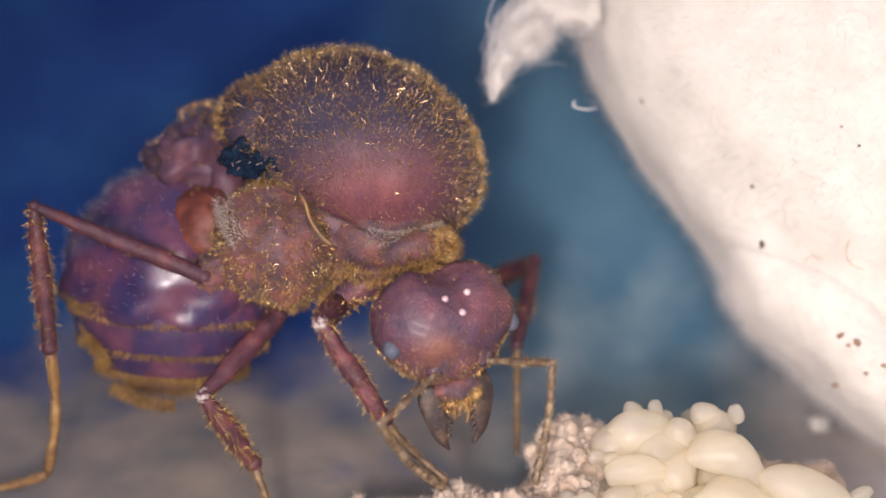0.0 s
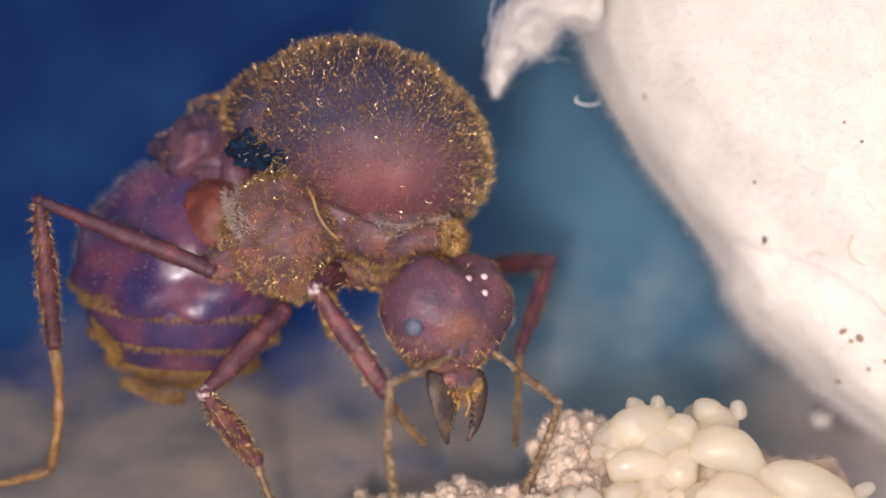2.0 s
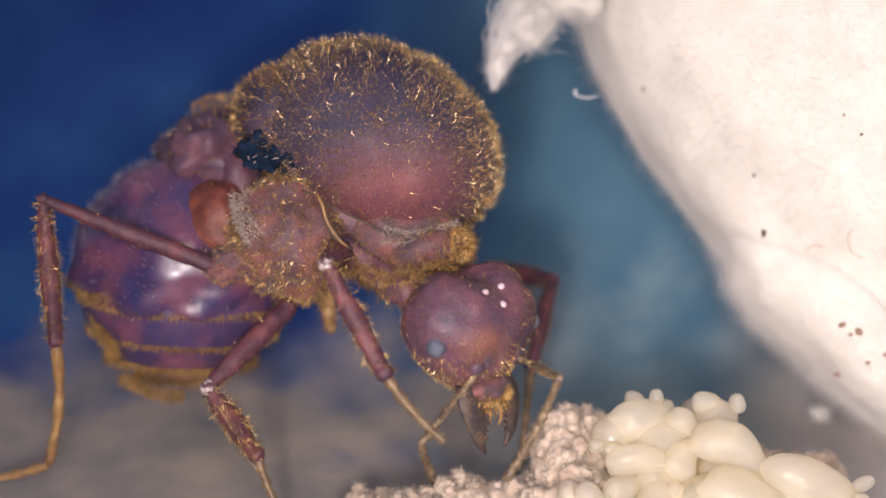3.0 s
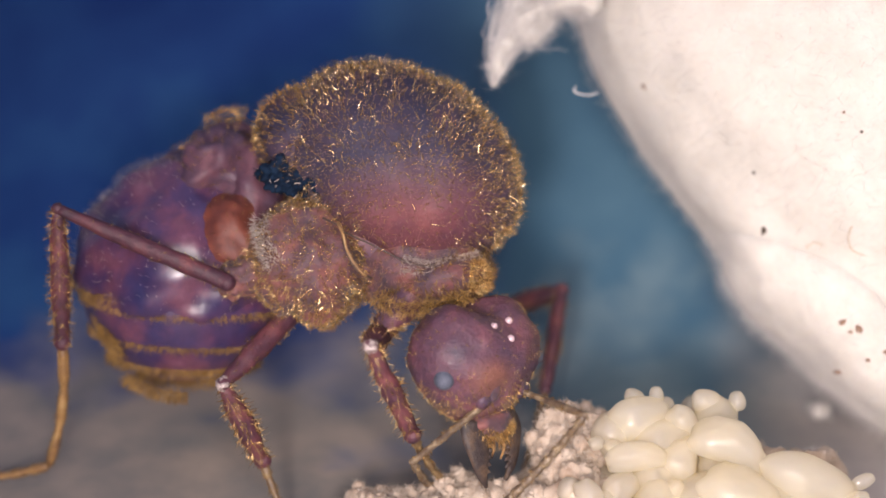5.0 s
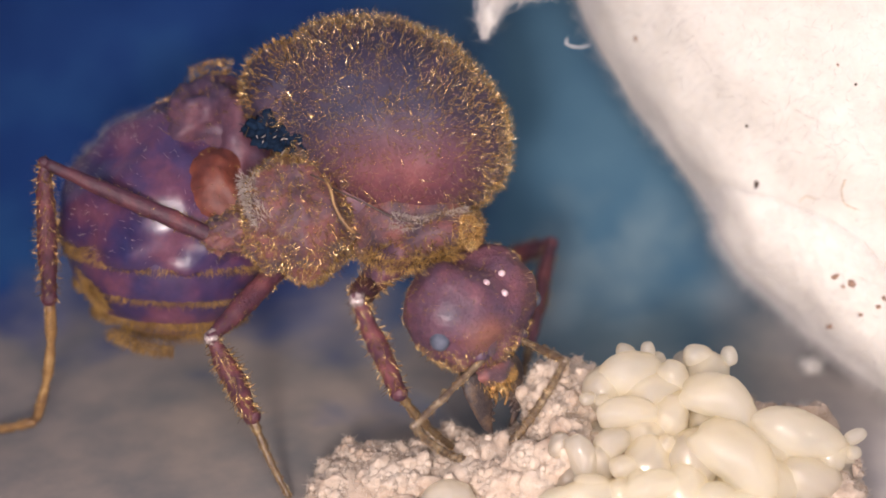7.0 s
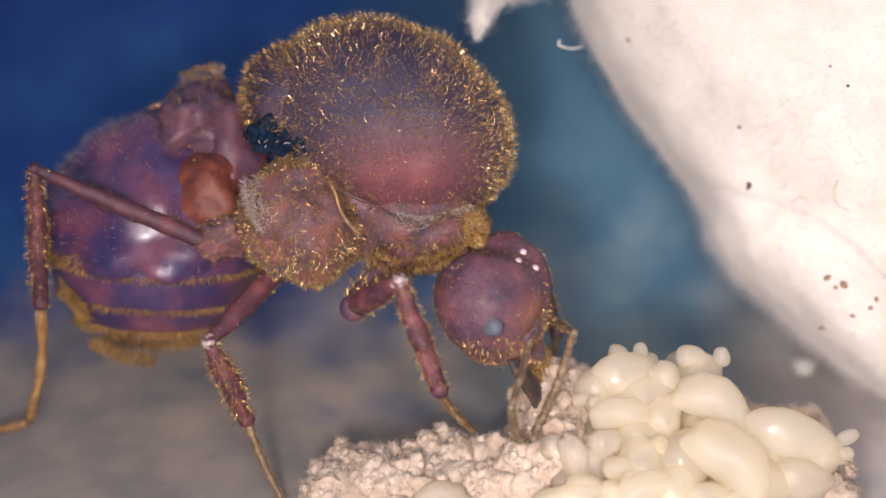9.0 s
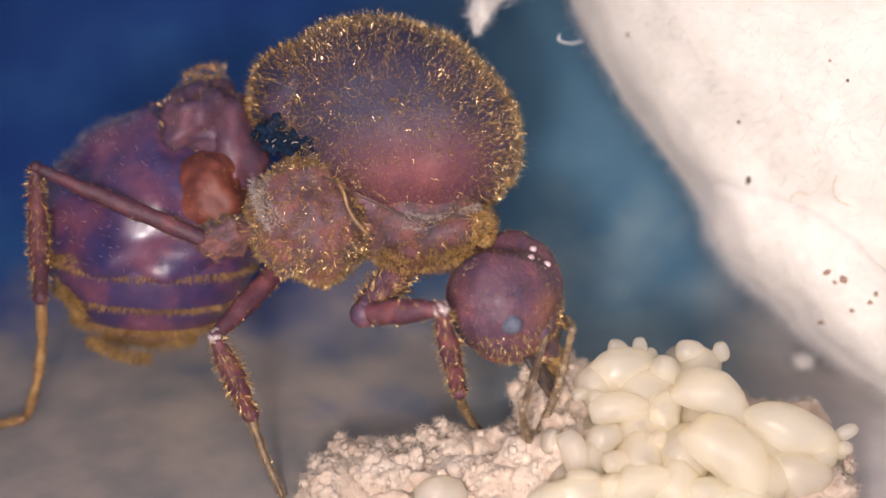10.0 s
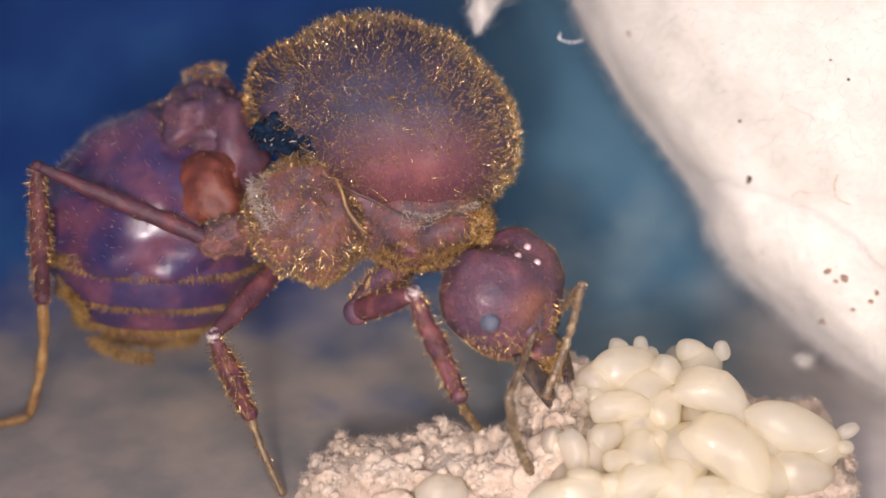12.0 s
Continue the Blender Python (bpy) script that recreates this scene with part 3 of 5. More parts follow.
part("waist_link", blob((-5.607, 1.862, 7.937), (0.954, 1.384, 1.692), spin(5), 48, 30, 0.28, 0.6, 5.0), CUTICLE, petiole)
stuff("hair", hairs(tube(bend([(-5.067, -0.844, 8.285), (-4.915, -1.4, 7.802), (-4.572, -1.831, 7.353)], 5), 0.215), 800, 0.22, 0.007, 18, comb=(-0.5, -0.2, 0.2), stray=0.8), PALE, thorax, "pale hairy ridge")
stuff("hair", hairs(tube(bend([(-6.92, 2.625, 9.81), (-6.296, 2.711, 9.993), (-5.738, 2.628, 10.054)], 5), 0.154), 260, 0.26, 0.010, 19, comb=(-0.2, -0.2, 0.4), stray=0.8), GOLD, petiole, "golden hairy ridge")
stuff("hair", hairs(node_lower, 160, 0.2, 0.008, 17), GOLD, petiole, "sparse golden bristles")
stuff("hair", hairs(node_upper, 450, 0.30, 0.008, 8, comb=(0, 0, 0.3)), GOLD, petiole, "golden bristles")

# gaster: overlapping rings about an axis that hangs down and a little forward
GASTER_TURN = spin(-4, 0, 12)
GC = np.array((-7.549, 1.827, 5.732))


def ring(top, bottom, r_top, r_mid, r_bottom, n=14):
    prof = [(0.02, top + 0.02)]
    for k in range(n + 1):
        t = k / n
        r = r_top * (1 - t) ** 2 + 2 * r_mid * t * (1 - t) + r_bottom * t * t
        prof.append((r, top + (bottom - top) * t))
    prof += [(r_bottom - 0.10, bottom - 0.03), (r_bottom * 0.8, bottom + 0.05), (0.02, bottom + 0.06)]
    return lathe(prof, GASTER_TURN, GC, 64, 0.92)


first = ring(3.5, -0.85, 0.5, 3.95, 2.92, 34)
first = (first[0] + normals(first) * lumps(first[0], 1.05, 0.20, 14.0), first[1])
gaster = part("gaster", first, GLOSSY, ant, "glossy dark red-brown abdomen with fringed rings", origin=GC)
rings = [ring(-0.45, -1.80, 2.96, 2.98, 2.62), ring(-1.5, -2.55, 2.62, 2.5, 1.98), ring(-2.35, -3.05, 1.98, 1.7, 1.1), ring(-2.9, -3.35, 1.1, 0.9, 0.3)]
for s in rings:
    part("abdomen_ring", s, GLOSSY, gaster)


def fringe(height, radius, count, seed, length):
    band = lathe([(radius + 0.02, height + 0.10), (radius + 0.02, height - 0.06)], GASTER_TURN, GC, 64, 0.92)
    return hairs(band, count, length, 0.008, seed, comb=tuple(GASTER_TURN @ np.array((0, 0, -1.3))), stray=0.3)


for h, r, n, s, ln in ((-0.80, 2.93, 1500, 21, 0.20), (-1.74, 2.64, 1500, 22, 0.22), (-2.48, 2.02, 2200, 23, 0.36), (-3.0, 1.15, 1300, 24, 0.38)):
    stuff("hair", fringe(h, r, n, s, ln), FRINGE, gaster, "fringe of golden hair")
stuff("hair", hairs(first, 900, 0.22, 0.005, 25, comb=(-0.2, 0, 0.2)), PALE, gaster, "sparse pale hair")
stuff("hair", hairs(first, 2600, 0.34, 0.0045, 29, keep=lambda x, y, z: x < -8.2 and z > 6.2 and y > 1.2, comb=(-0.2, 0, 0.2), stray=0.5), PALE, gaster, "pale fringe of thin hair")
for p0, p1, n, seed in (((-10.706, 1.165, 5.733), (-9.004, -0.46, 5.798), 420, 26), ((-9.859, 0.315, 5.093), (-9.146, -0.733, 4.265), 480, 27), ((-9.093, -0.536, 3.504), (-7.274, -1.2, 3.264), 420, 28)):
    mid = tuple((np.array(p0) + np.array(p1)) / 2 + VIEW @ np.array((0.05, -0.25, -0.12)))
    stuff("hair", hairs(tube(bend([p0, mid, p1], 5), 0.10, 8), n * 2, 0.26, 0.008, seed, comb=(-0.2, -0.2, -0.9), stray=0.5), FRINGE, gaster, "golden tuft")

# head, modelled facing the lens; place and turn come with its motion
def head_warp(x, y, z):
    k = z / 1.72
    lower = max(0.0, -k)
    full = min(1.7, (1.0001 - k * k) ** -0.16) if k < 0 else 1.0  # square cheeks
    wide = (1.0 - 0.36 * lower) * full + 0.05 * max(0.0, k)
    notch = 0.42 * math.exp(-(x / 0.6) ** 2) * max(0.0, k) ** 2  # cleft between the rear lobes
    return x * wide, y * full * (1 - 0.12 * lower), z - notch - 0.40


EYE3 = np.eye(3)
head_shape = blob((0, 0, 0), (1.98, 1.50, 1.72), EYE3, 80, 56, 0.085, 0.65, 2.0, head_warp)
head = part("head", head_shape, FACE, ant, "heart-shaped mauve and red-brown head with small grey eyes", origin=(0, 0, 0))


def on_face(x, z, lift=0.0):
    """A point on the front of the head."""
    face = head_shape[0][head_shape[0][:, 1] < 0]
    return np.array((x, face[np.argmin(np.hypot(face[:, 0] - x, face[:, 2] - z))][1] - lift, z))


def blade(outer, inner, thick):
    """A flat curved blade with rounded edges between an outer and an inner line."""
    o, i = np.array(bend(outer, 6)), np.array(bend(inner, 6))
    pts, sides = [], 14
    for k in range(len(o)):
        mid, half = (o[k] + i[k]) / 2, (o[k] - i[k]) / 2
        deep = np.array((0, thick * (1 - 0.7 * k / len(o)), 0))
        pts += [mid + half * math.cos(2 * math.pi * a / sides) + deep * math.sin(2 * math.pi * a / sides) for a in range(sides)]
    faces = [(k * sides + a, k * sides + (a + 1) % sides, (k + 1) * sides + (a + 1) % sides, (k + 1) * sides + a) for k in range(len(o) - 1) for a in range(sides)]
    return np.array(pts), faces + [tuple(reversed(range(sides))), tuple(range(len(pts) - sides, len(pts)))]


for sx in (-1, 1):
    part("eye", blob((sx * 1.72, -0.60, -0.51), (0.24, 0.28, 0.27), EYE3, 28, 18), EYE, head, "small grey-blue compound eye")
    tip = 0.28 * sx  # the jaws stand a little open
    jaw = blade([(sx * 0.98, -0.62, -1.75), (sx * 1.10, -0.85, -2.20), (sx * 0.95, -1.05, -2.75), (sx * 0.62 + tip * 0.4, -1.15, -3.25), (sx * 0.12 + tip, -1.15, -3.62)],
                [(sx * 0.25, -0.80, -1.85), (sx * 0.30, -0.98, -2.25), (sx * 0.32, -1.12, -2.65), (sx * 0.24 + tip * 0.6, -1.18, -3.10), (sx * 0.06 + tip, -1.17, -3.58)], 0.20)
    teeth = [tube([(sx * (0.36 + 0.02 * k), -1.10 - 0.02 * k, -2.35 - 0.19 * k), (sx * (0.16 + 0.03 * k), -1.12 - 0.02 * k, -2.45 - 0.19 * k)], [0.09, 0.01], 6) for k in range(5)]
    part("mandible", joined(jaw, *teeth), JAW, head, "dark brown toothed mandible")
    part("antenna_socket", blob((sx * 0.70, -1.10, -1.12), (0.26, 0.20, 0.24), EYE3, 24, 14, 0.05, 0.3, 3), CUTICLE, head)
    part("frontal_lobe", blob(on_face(sx * 0.50, -0.78, -0.12), (0.20, 0.16, 0.40), EYE3, 24, 16, 0.04, 0.3, 5), PLEURON, head)
for x, z in ((-0.343, 0.766), (0.343, 0.766), (0.0, 0.46)):
    part("ocellus", blob(on_face(x, z), (0.10, 0.10, 0.10), EYE3, 20, 12), OCELLUS, head, "glinting pale simple eye")
part("clypeus", blob((0, -0.86, -1.95), (0.66, 0.36, 0.36), EYE3, 32, 18, 0.09, 0.25, 4), PLEURON, head, "orange-brown plate above the jaws")
for x, z, ln in ((-0.15, -2.2, 0.6), (0.17, -2.2, 0.75)):
    part("palp", tube(bend([(x, -0.95, z), (x * 1.3, -1.15, z - ln * 0.5), (x * 1.1, -1.1, z - ln)], 5), [0.06 - 0.003 * k for k in range(11)], 8), TARSUS, head, "thin brown mouth feeler")
part("labrum", blob((0, -0.72, -2.15), (0.44, 0.24, 0.30), EYE3, 28, 16, 0.06, 0.25, 6), JAW, head, "dark upper lip")
stuff("hair", hairs(head_shape, 1300, 0.14, 0.007, 31, comb=(0, -0.1, -0.3), stray=0.5), GOLD, head, "short golden bristles")
stuff("hair", hairs(head_shape, 1700, 0.19, 0.010, 32, keep=lambda x, y, z: z < -0.75 and y < 0.3, comb=(0, -0.2, -0.6), stray=0.5), GOLD, head, "golden bristles round the mouth")
stuff("hair", hairs(blob((0, -0.95, -2.1), (0.7, 0.25, 0.25), EYE3, 24, 12), 700, 0.20, 0.009, 33, comb=(0, -0.3, -0.9)), GOLD, head, "golden mouth fringe")
stuff("hair", hairs(blob((0, -1.0, -2.25), (0.5, 0.22, 0.3), EYE3, 24, 12), 240, 0.30, 0.010, 36, comb=(0, -0.2, -1.1), stray=0.5), GOLD, head, "golden brush below the mouth")
stuff("hair", hairs(head_shape, 600, 0.15, 0.0115, 37, keep=lambda x, y, z: z < -0.9 and y < 0.1, stray=0.7), GLINT, head, "glinting bristles round the mouth")


# limbs: each segment lies along its own x axis from its joint
def segment(name, length, r0, r1, belly, mat, parent=ant, bristles=0, bristle_len=0.2, seed=1, label="", knob=0.0, bow=0.0, hair_mat=None, pale=False):
    n = 24
    line = [(length * k / n, 0, bow * math.sin(math.pi * k / n)) for k in range(n + 1)]
    rad = [r0 + (r1 - r0) * k / n + belly * math.sin(math.pi * min(1, (k / n) * 1.05)) for k in range(n + 1)]
    shape = tube(line, rad, 14)
    shape = (shape[0] + normals(shape) * lumps(shape[0], 0.35, r1 * 0.25, seed), shape[1])
    balls = [blob((0, 0, 0), (r0 * 1.08,) * 3, EYE3, 16, 10), blob((length, 0, 0), (r1 * (1.1 + knob),) * 3, EYE3, 16, 10)]
    ob = part(name, joined(shape, *balls), mat, parent, label, origin=(0, 0, 0))
    if pale:
        part("knee", blob((length, 0, 0), (r1 * 1.2, r1 * 1.1, r1 * 1.1), EYE3, 18, 12, 0.05, 0.12, seed), KNEE, ob, "pale knee joint")
    if bristles:
        h = hairs(shape, bristles * 2 // 3, bristle_len * 1.1, 0.0115, seed, comb=(0.5, 0, 0), stray=0.45)
        stuff("hair", h, hair_mat or GOLD, ob, "golden bristles")
    return ob


def whip(name, length, r0, r1, joints, mat, label, seed):
    """A limb end of short joints: tarsus or antenna."""
    line, rad = [], []
    for j in range(joints):
        for k, f in ((0.04, 0.72), (0.3, 0.95), (0.8, 1.08), (0.98, 0.8)):
            u = (j + k) / joints
            line.append((length * u, 0, -0.05 * length * math.sin(math.pi * u)))
            rad.append((r0 + (r1 - r0) * u) * f)
    shape = tube(line, rad, 10)
    ob = part(name, shape, mat, ant, label, origin=(0, 0, 0))
    stuff("hair", hairs(shape, 260, 0.10, 0.007, seed, comb=(0.8, 0, 0)), GOLD, ob, "fine golden hair")
    return ob


coxa_nf = segment("coxa", 2.4, 0.33, 0.44, 0.06, CUTICLE, bristles=700, bristle_len=0.3, seed=41)
femur_nf = segment("femur", 2.25, 0.26, 0.19, 0.10, LEG, bristles=160, seed=42, pale=True)
tibia_nf = segment("tibia", 3.1, 0.17, 0.20, 0.08, LEG, bristles=420, bristle_len=0.24, seed=43, label="dark red shin with golden spines", knob=0.1)
tarsus_nf = whip("tarsus", 2.3, 0.13, 0.09, 5, FOOT, "olive-brown jointed foot", 44)
femur_nh = segment("femur", 4.85, 0.22, 0.15, 0.05, LEG, bristles=120, bristle_len=0.14, seed=45, label="long dark red thigh")
tibia_nh = segment("tibia", 3.95, 0.15, 0.19, 0.10, LEG, bristles=620, bristle_len=0.25, seed=46, label="dark red shin with golden spines", knob=0.1)
tarsus_nh = whip("tarsus", 3.9, 0.17, 0.13, 3, TARSUS, "yellow-brown jointed foot", 47)
toe_nh = whip("toe", 2.4, 0.14, 0.09, 4, TARSUS, "yellow-brown jointed foot", 48)
femur_nm = segment("femur", 3.2, 0.26, 0.18, 0.08, LEG, bristles=160, bristle_len=0.14, seed=49, pale=True)
tibia_nm = segment("tibia", 2.75, 0.16, 0.20, 0.12, LEG, bristles=520, bristle_len=0.25, seed=50, label="dark red shin with golden spines", knob=0.1)
tarsus_nm = whip("tarsus", 2.4, 0.13, 0.08, 5, FOOT, "brown jointed foot", 51)
femur_fm = segment("femur", 1.55, 0.24, 0.17, 0.03, TARSUS, bristles=300, bristle_len=0.16, seed=63, label="yellow-brown thigh behind the abdomen")
far_hip, far_knee = Vector((-3.694, 2.49, 5.261)), Vector((-3.502, 1.507, 4.1))
femur_fm.matrix_basis = Matrix.Translation(far_hip * MM) @ (far_knee - far_hip).to_track_quat("X", "Z").to_matrix().to_4x4()
femur_ff = segment("femur", 2.05, 0.26, 0.18, 0.06, LEG, bristles=160, seed=52)
tibia_ff = segment("tibia", 3.32, 0.17, 0.17, 0.05, LEG, bristles=260, seed=53, label="dark red shin with golden spines")
tarsus_ff = whip("tarsus", 3.32, 0.12, 0.08, 5, FOOT, "olive-brown jointed foot", 54)
scape_na = segment("scape", 2.75, 0.075, 0.095, 0.015, FEELER, bristles=120, bristle_len=0.12, seed=55, label="dark first joint of an antenna")
antenna_na = whip("antenna", 3.5, 0.10, 0.13, 9, FEELER, "dark brown jointed antenna", 56)
scape_fa = segment("scape", 2.5, 0.075, 0.095, 0.015, FEELER, bristles=120, bristle_len=0.12, seed=57, label="dark first joint of an antenna")
antenna_fa = whip("antenna", 3.3, 0.095, 0.125, 9, FEELER, "dark brown jointed antenna", 58)

# ---- fungus garden and brood ----
def granules(roots, sizes):
    """Many small balls in one shape."""
    p, faces = sphere_grid(9, 6)
    n = len(p)
    pts = (roots[:, None, :] + p[None] * sizes[:, None, None]).reshape(-1, 3)
    return pts, [tuple(i + n * k for i in q) for k in range(len(roots)) for q in faces]


def crumbs(centre, radii, count, seed, size):
    """A heap of uneven crumbs, each studded with swollen granules like a cauliflower."""
    rng = np.random.RandomState(seed)
    shapes = []
    for k in range(count):
        d = rng.normal(0, 1, 3)
        d /= np.linalg.norm(d)
        c = np.array(centre) + d * np.array(radii) * rng.uniform(0.55, 1.0)
        r = size * rng.uniform(0.5, 1.3)
        lump = blob(np.maximum(c, (-99, -99, r * 0.6)), (r * rng.uniform(0.7, 1.2), r, r * rng.uniform(0.7, 1.1)), spin(rng.uniform(0, 180)), 44, 28, r * 0.42, r * 0.6, k * 1.3)
        at = lump[0][rng.choice(len(lump[0]), 36)]
        beads = np.exp(rng.normal(math.log(0.07), 0.5, len(at)))
        shapes += [lump, granules(at + (lump[0].mean(0) - at) * 0.06, beads)]
    shapes.append(blob(centre, [q * 0.85 for q in radii], EYE3, 32, 20, 0.3, 0.8, seed))
    return joined(*shapes)


fungus = thing("fungus_garden", (2, -2, 0), "crumbly cream fungus garden spread on the floor", "fungus")
for c, r, n, s, sz in (((-1.75, -3.865, 0.151), (1.6, 1.5, 0.9), 34, 1, 0.62), ((0.543, -3.421, 0.393), (1.9, 1.6, 1.1), 36, 2, 0.62), ((3.231, -2.116, 1.535), (1.1, 1.3, 1.5), 30, 3, 0.52),
                       ((3.233, -3.675, 0.558), (2.2, 1.8, 1.4), 34, 4, 0.60), ((7.95, -1.6, 0.85), (0.95, 1.1, 1.0), 26, 5, 0.48), ((9.73, -4.077, 0.643), (1.3, 1.3, 0.9), 26, 6, 0.48),
                       ((7.135, -2.828, 0.009), (3.3, 1.9, 2.0), 40, 7, 0.6)):
    q = (c[0], c[1], max(c[2], 0.4))
    shape = crumbs(q, r, n, s, sz)
    clump = part("clump", shape, FUNGUS, fungus, "cream crumbly clump")
    clump["kind"] = "stuff"
    stuff("hyphae", hairs(shape, 26000, 0.17, 0.009, 60 + s, stray=1.2, curl=0.9), HYPHAE, clump, "white hyphae")


def bean(length, thick, curve, seed, taper=0.15, uneven=0.09):
    """A kidney-shaped larva or egg along its own x axis."""
    def warp(x, y, z):
        k = x / (length / 2)
        f = (1 - taper * k) * min(1.5, (1.0001 - min(1.0, k * k)) ** -0.14)  # blunt ends
        return x, y * f, z * f + curve * (1 - k * k)
    return blob((0, 0, 0), (length / 2, thick / 2, thick / 2), EYE3, 32, 22, thick * uneven, thick * 0.55, seed, warp)


def headed(length, thick, curve, seed, knob):
    """A curved larva that narrows to a neck and a small round head bud."""
    line, rad = [], []
    for k in range(33):
        u = k / 32
        body = thick / 2 * math.sqrt(max(0.0, 1 - (2 * u / 0.80 - 1) ** 2)) if u < 0.80 else 0.0
        bud = knob * math.sqrt(max(0.0, 1 - ((u - 0.86) * length / knob) ** 2)) if abs(u - 0.86) * length < knob else 0.0
        line.append((length * (u - 0.5), 0, curve * (1 - (2 * u - 1) ** 2)))
        rad.append(max(0.012, (body ** 4 + bud ** 4) ** 0.25))
    p, f = tube(line, rad, 20)
    return p + normals((p, f)) * lumps(p, thick * 0.6, thick * 0.10, seed), f


EGGS = {"egg": bean(1.0, 1.0, 0.0, 1, 0.06, 0.03), "oval": bean(1.0, 1.0, 0.06, 2, 0.12), "bean": bean(1.0, 1.0, 0.18, 5, 0.1), "larva": headed(1.0, 1.0, 0.10, 3, 0.10), "fat": bean(1.0, 1.0, 0.30, 4, 0.16)}
EGGS = {kind: mesh_of(kind, shape, EGG) for kind, shape in EGGS.items()}


def head_bud(larva, at, length, thick, turn=0):
    """The small round head at a larva's end, by its place in the pile."""
    ob = new("head", EGGS["egg"])
    ob.parent, ob.matrix_parent_inverse = larva, larva.matrix_basis.inverted()
    ob.matrix_basis = Matrix.Translation(Vector(at) * MM) @ Matrix([list(r) for r in spin(turn)]).to_4x4() @ Matrix.Diagonal((length, thick, thick, 1))
    return tagged(ob, "small round translucent head")


def brood(kind, at, length, thick, turn=0, yaw=0):
    """One egg or larva of the pile, by its place, length and thickness in mm and its lean."""
    big = kind in ("larva", "fat", "bean")
    if kind == "egg":
        thick = max(thick, 0.82 * length)
    ob = new("larva" if big else "egg", EGGS[kind])
    m = Matrix([list(r) for r in spin(turn, yaw)]).to_4x4()
    ob.matrix_basis = Matrix.Translation(Vector(at) * MM) @ m @ Matrix.Diagonal((length, thick, thick, 1))
    label = "plump curved cream larva on the brood pile" if big else "small round cream egg stuck to the brood pile" if length < 0.8 else "plump translucent cream egg on the brood pile"
    return tagged(ob, label, "larva" if big else "egg", "brood pile")


brood("egg", (4.85, -2.18, 3.74), 0.54, 0.42, -20)
brood("egg", (5.44, -2.14, 3.77), 0.48, 0.30, 95)
brood("oval", (5.64, -2.21, 3.43), 0.63, 0.51, 30)
brood("oval", (4.96, -2.66, 3.27), 1.67, 1.25, 8)
brood("oval", (4.34, -2.77, 2.96), 1.28, 1.16, 40)
brood("egg", (3.77, -3.43, 3.05), 0.44, 0.35, 20)
brood("oval", (6.04, -2.90, 3.38), 0.92, 0.77, -50)
brood("oval", (5.59, -2.97, 2.82), 1.75, 1.37, 20)
larva = brood("bean", (4.77, -3.99, 2.82), 1.63, 0.81, 6)
head_bud(larva, (4.15, -3.63, 3.08), 0.44, 0.38, 20)
brood("oval", (5.94, -3.77, 2.69), 1.11, 0.97, 60)
brood("oval", (7.10, -2.40, 3.06), 1.38, 1.26, 70)
brood("egg", (6.79, -2.19, 3.61), 0.81, 0.51, -8)
brood("egg", (7.60, -2.18, 3.62), 0.54, 0.33, 100)
brood("egg", (7.27, -3.35, 3.39), 0.47, 0.40, 10)
larva = brood("fat", (7.16, -3.84, 2.87), 2.19, 1.23, -30)
head_bud(larva, (6.99, -4.35, 2.73), 0.58, 0.43, 70)
head_bud(larva, (8.01, -4.27, 2.45), 0.61, 0.44, 80)
larva = brood("larva", (9.25, -4.39, 2.25), 2.76, 1.33, -20)
head_bud(larva, (10.62, -4.21, 2.38), 0.61, 0.38, 25)
head_bud(larva, (10.49, -4.66, 2.17), 0.40, 0.36, 0)
brood("oval", (10.04, -4.46, 1.92), 1.02, 0.87, 30)
larva = brood("bean", (3.45, -4.87, 2.04), 1.38, 0.72, -72)
head_bud(larva, (2.99, -4.42, 2.24), 0.67, 0.55, 80)
brood("oval", (4.00, -4.66, 1.85), 1.01, 0.64, -75)
brood("oval", (4.37, -4.35, 2.23), 0.96, 0.81, 20)
brood("egg", (4.58, -5.12, 2.04), 0.72, 0.60, 10)
brood("oval", (5.35, -3.97, 2.27), 1.32, 1.02, 15)
brood("oval", (5.32, -4.74, 1.90), 1.39, 1.27, 70)
brood("oval", (6.51, -4.49, 1.84), 1.63, 1.54, 30)
larva = brood("fat", (7.34, -5.30, 1.85), 2.86, 1.54, -52)
head_bud(larva, (6.60, -4.26, 2.35), 0.78, 0.61, 0)
brood("oval", (8.56, -4.35, 1.99), 1.34, 1.16, 30)
brood("oval", (8.31, -5.14, 1.51), 1.50, 1.29, -20)
brood("oval", (9.31, -4.91, 1.49), 1.73, 1.16, -10)
brood("oval", (3.67, -5.64, 1.40), 1.77, 0.94, 8)
brood("oval", (4.54, -5.60, 1.54), 0.83, 0.77, 0)
larva = brood("bean", (5.27, -5.77, 1.65), 1.56, 0.88, 25)
head_bud(larva, (4.89, -5.50, 1.94), 0.51, 0.43, 50)
brood("oval", (6.14, -5.46, 1.52), 1.31, 1.26, 60)
brood("oval", (6.87, -5.78, 1.42), 1.19, 0.94, 0)
larva = brood("larva", (3.07, -5.82, 1.28), 1.56, 0.88, 20)
head_bud(larva, (3.73, -5.48, 1.79), 0.88, 0.46, 0)
brood("oval", (7.75, -5.84, 1.26), 1.42, 0.99, 0)
brood("oval", (0.16, -5.00, 0.80), 1.34, 1.22, 0)
brood("egg", (5.68, -4.63, 2.37), 0.58, 0.49, 60)
brood("egg", (6.18, -3.47, 3.02), 0.59, 0.50, 20)

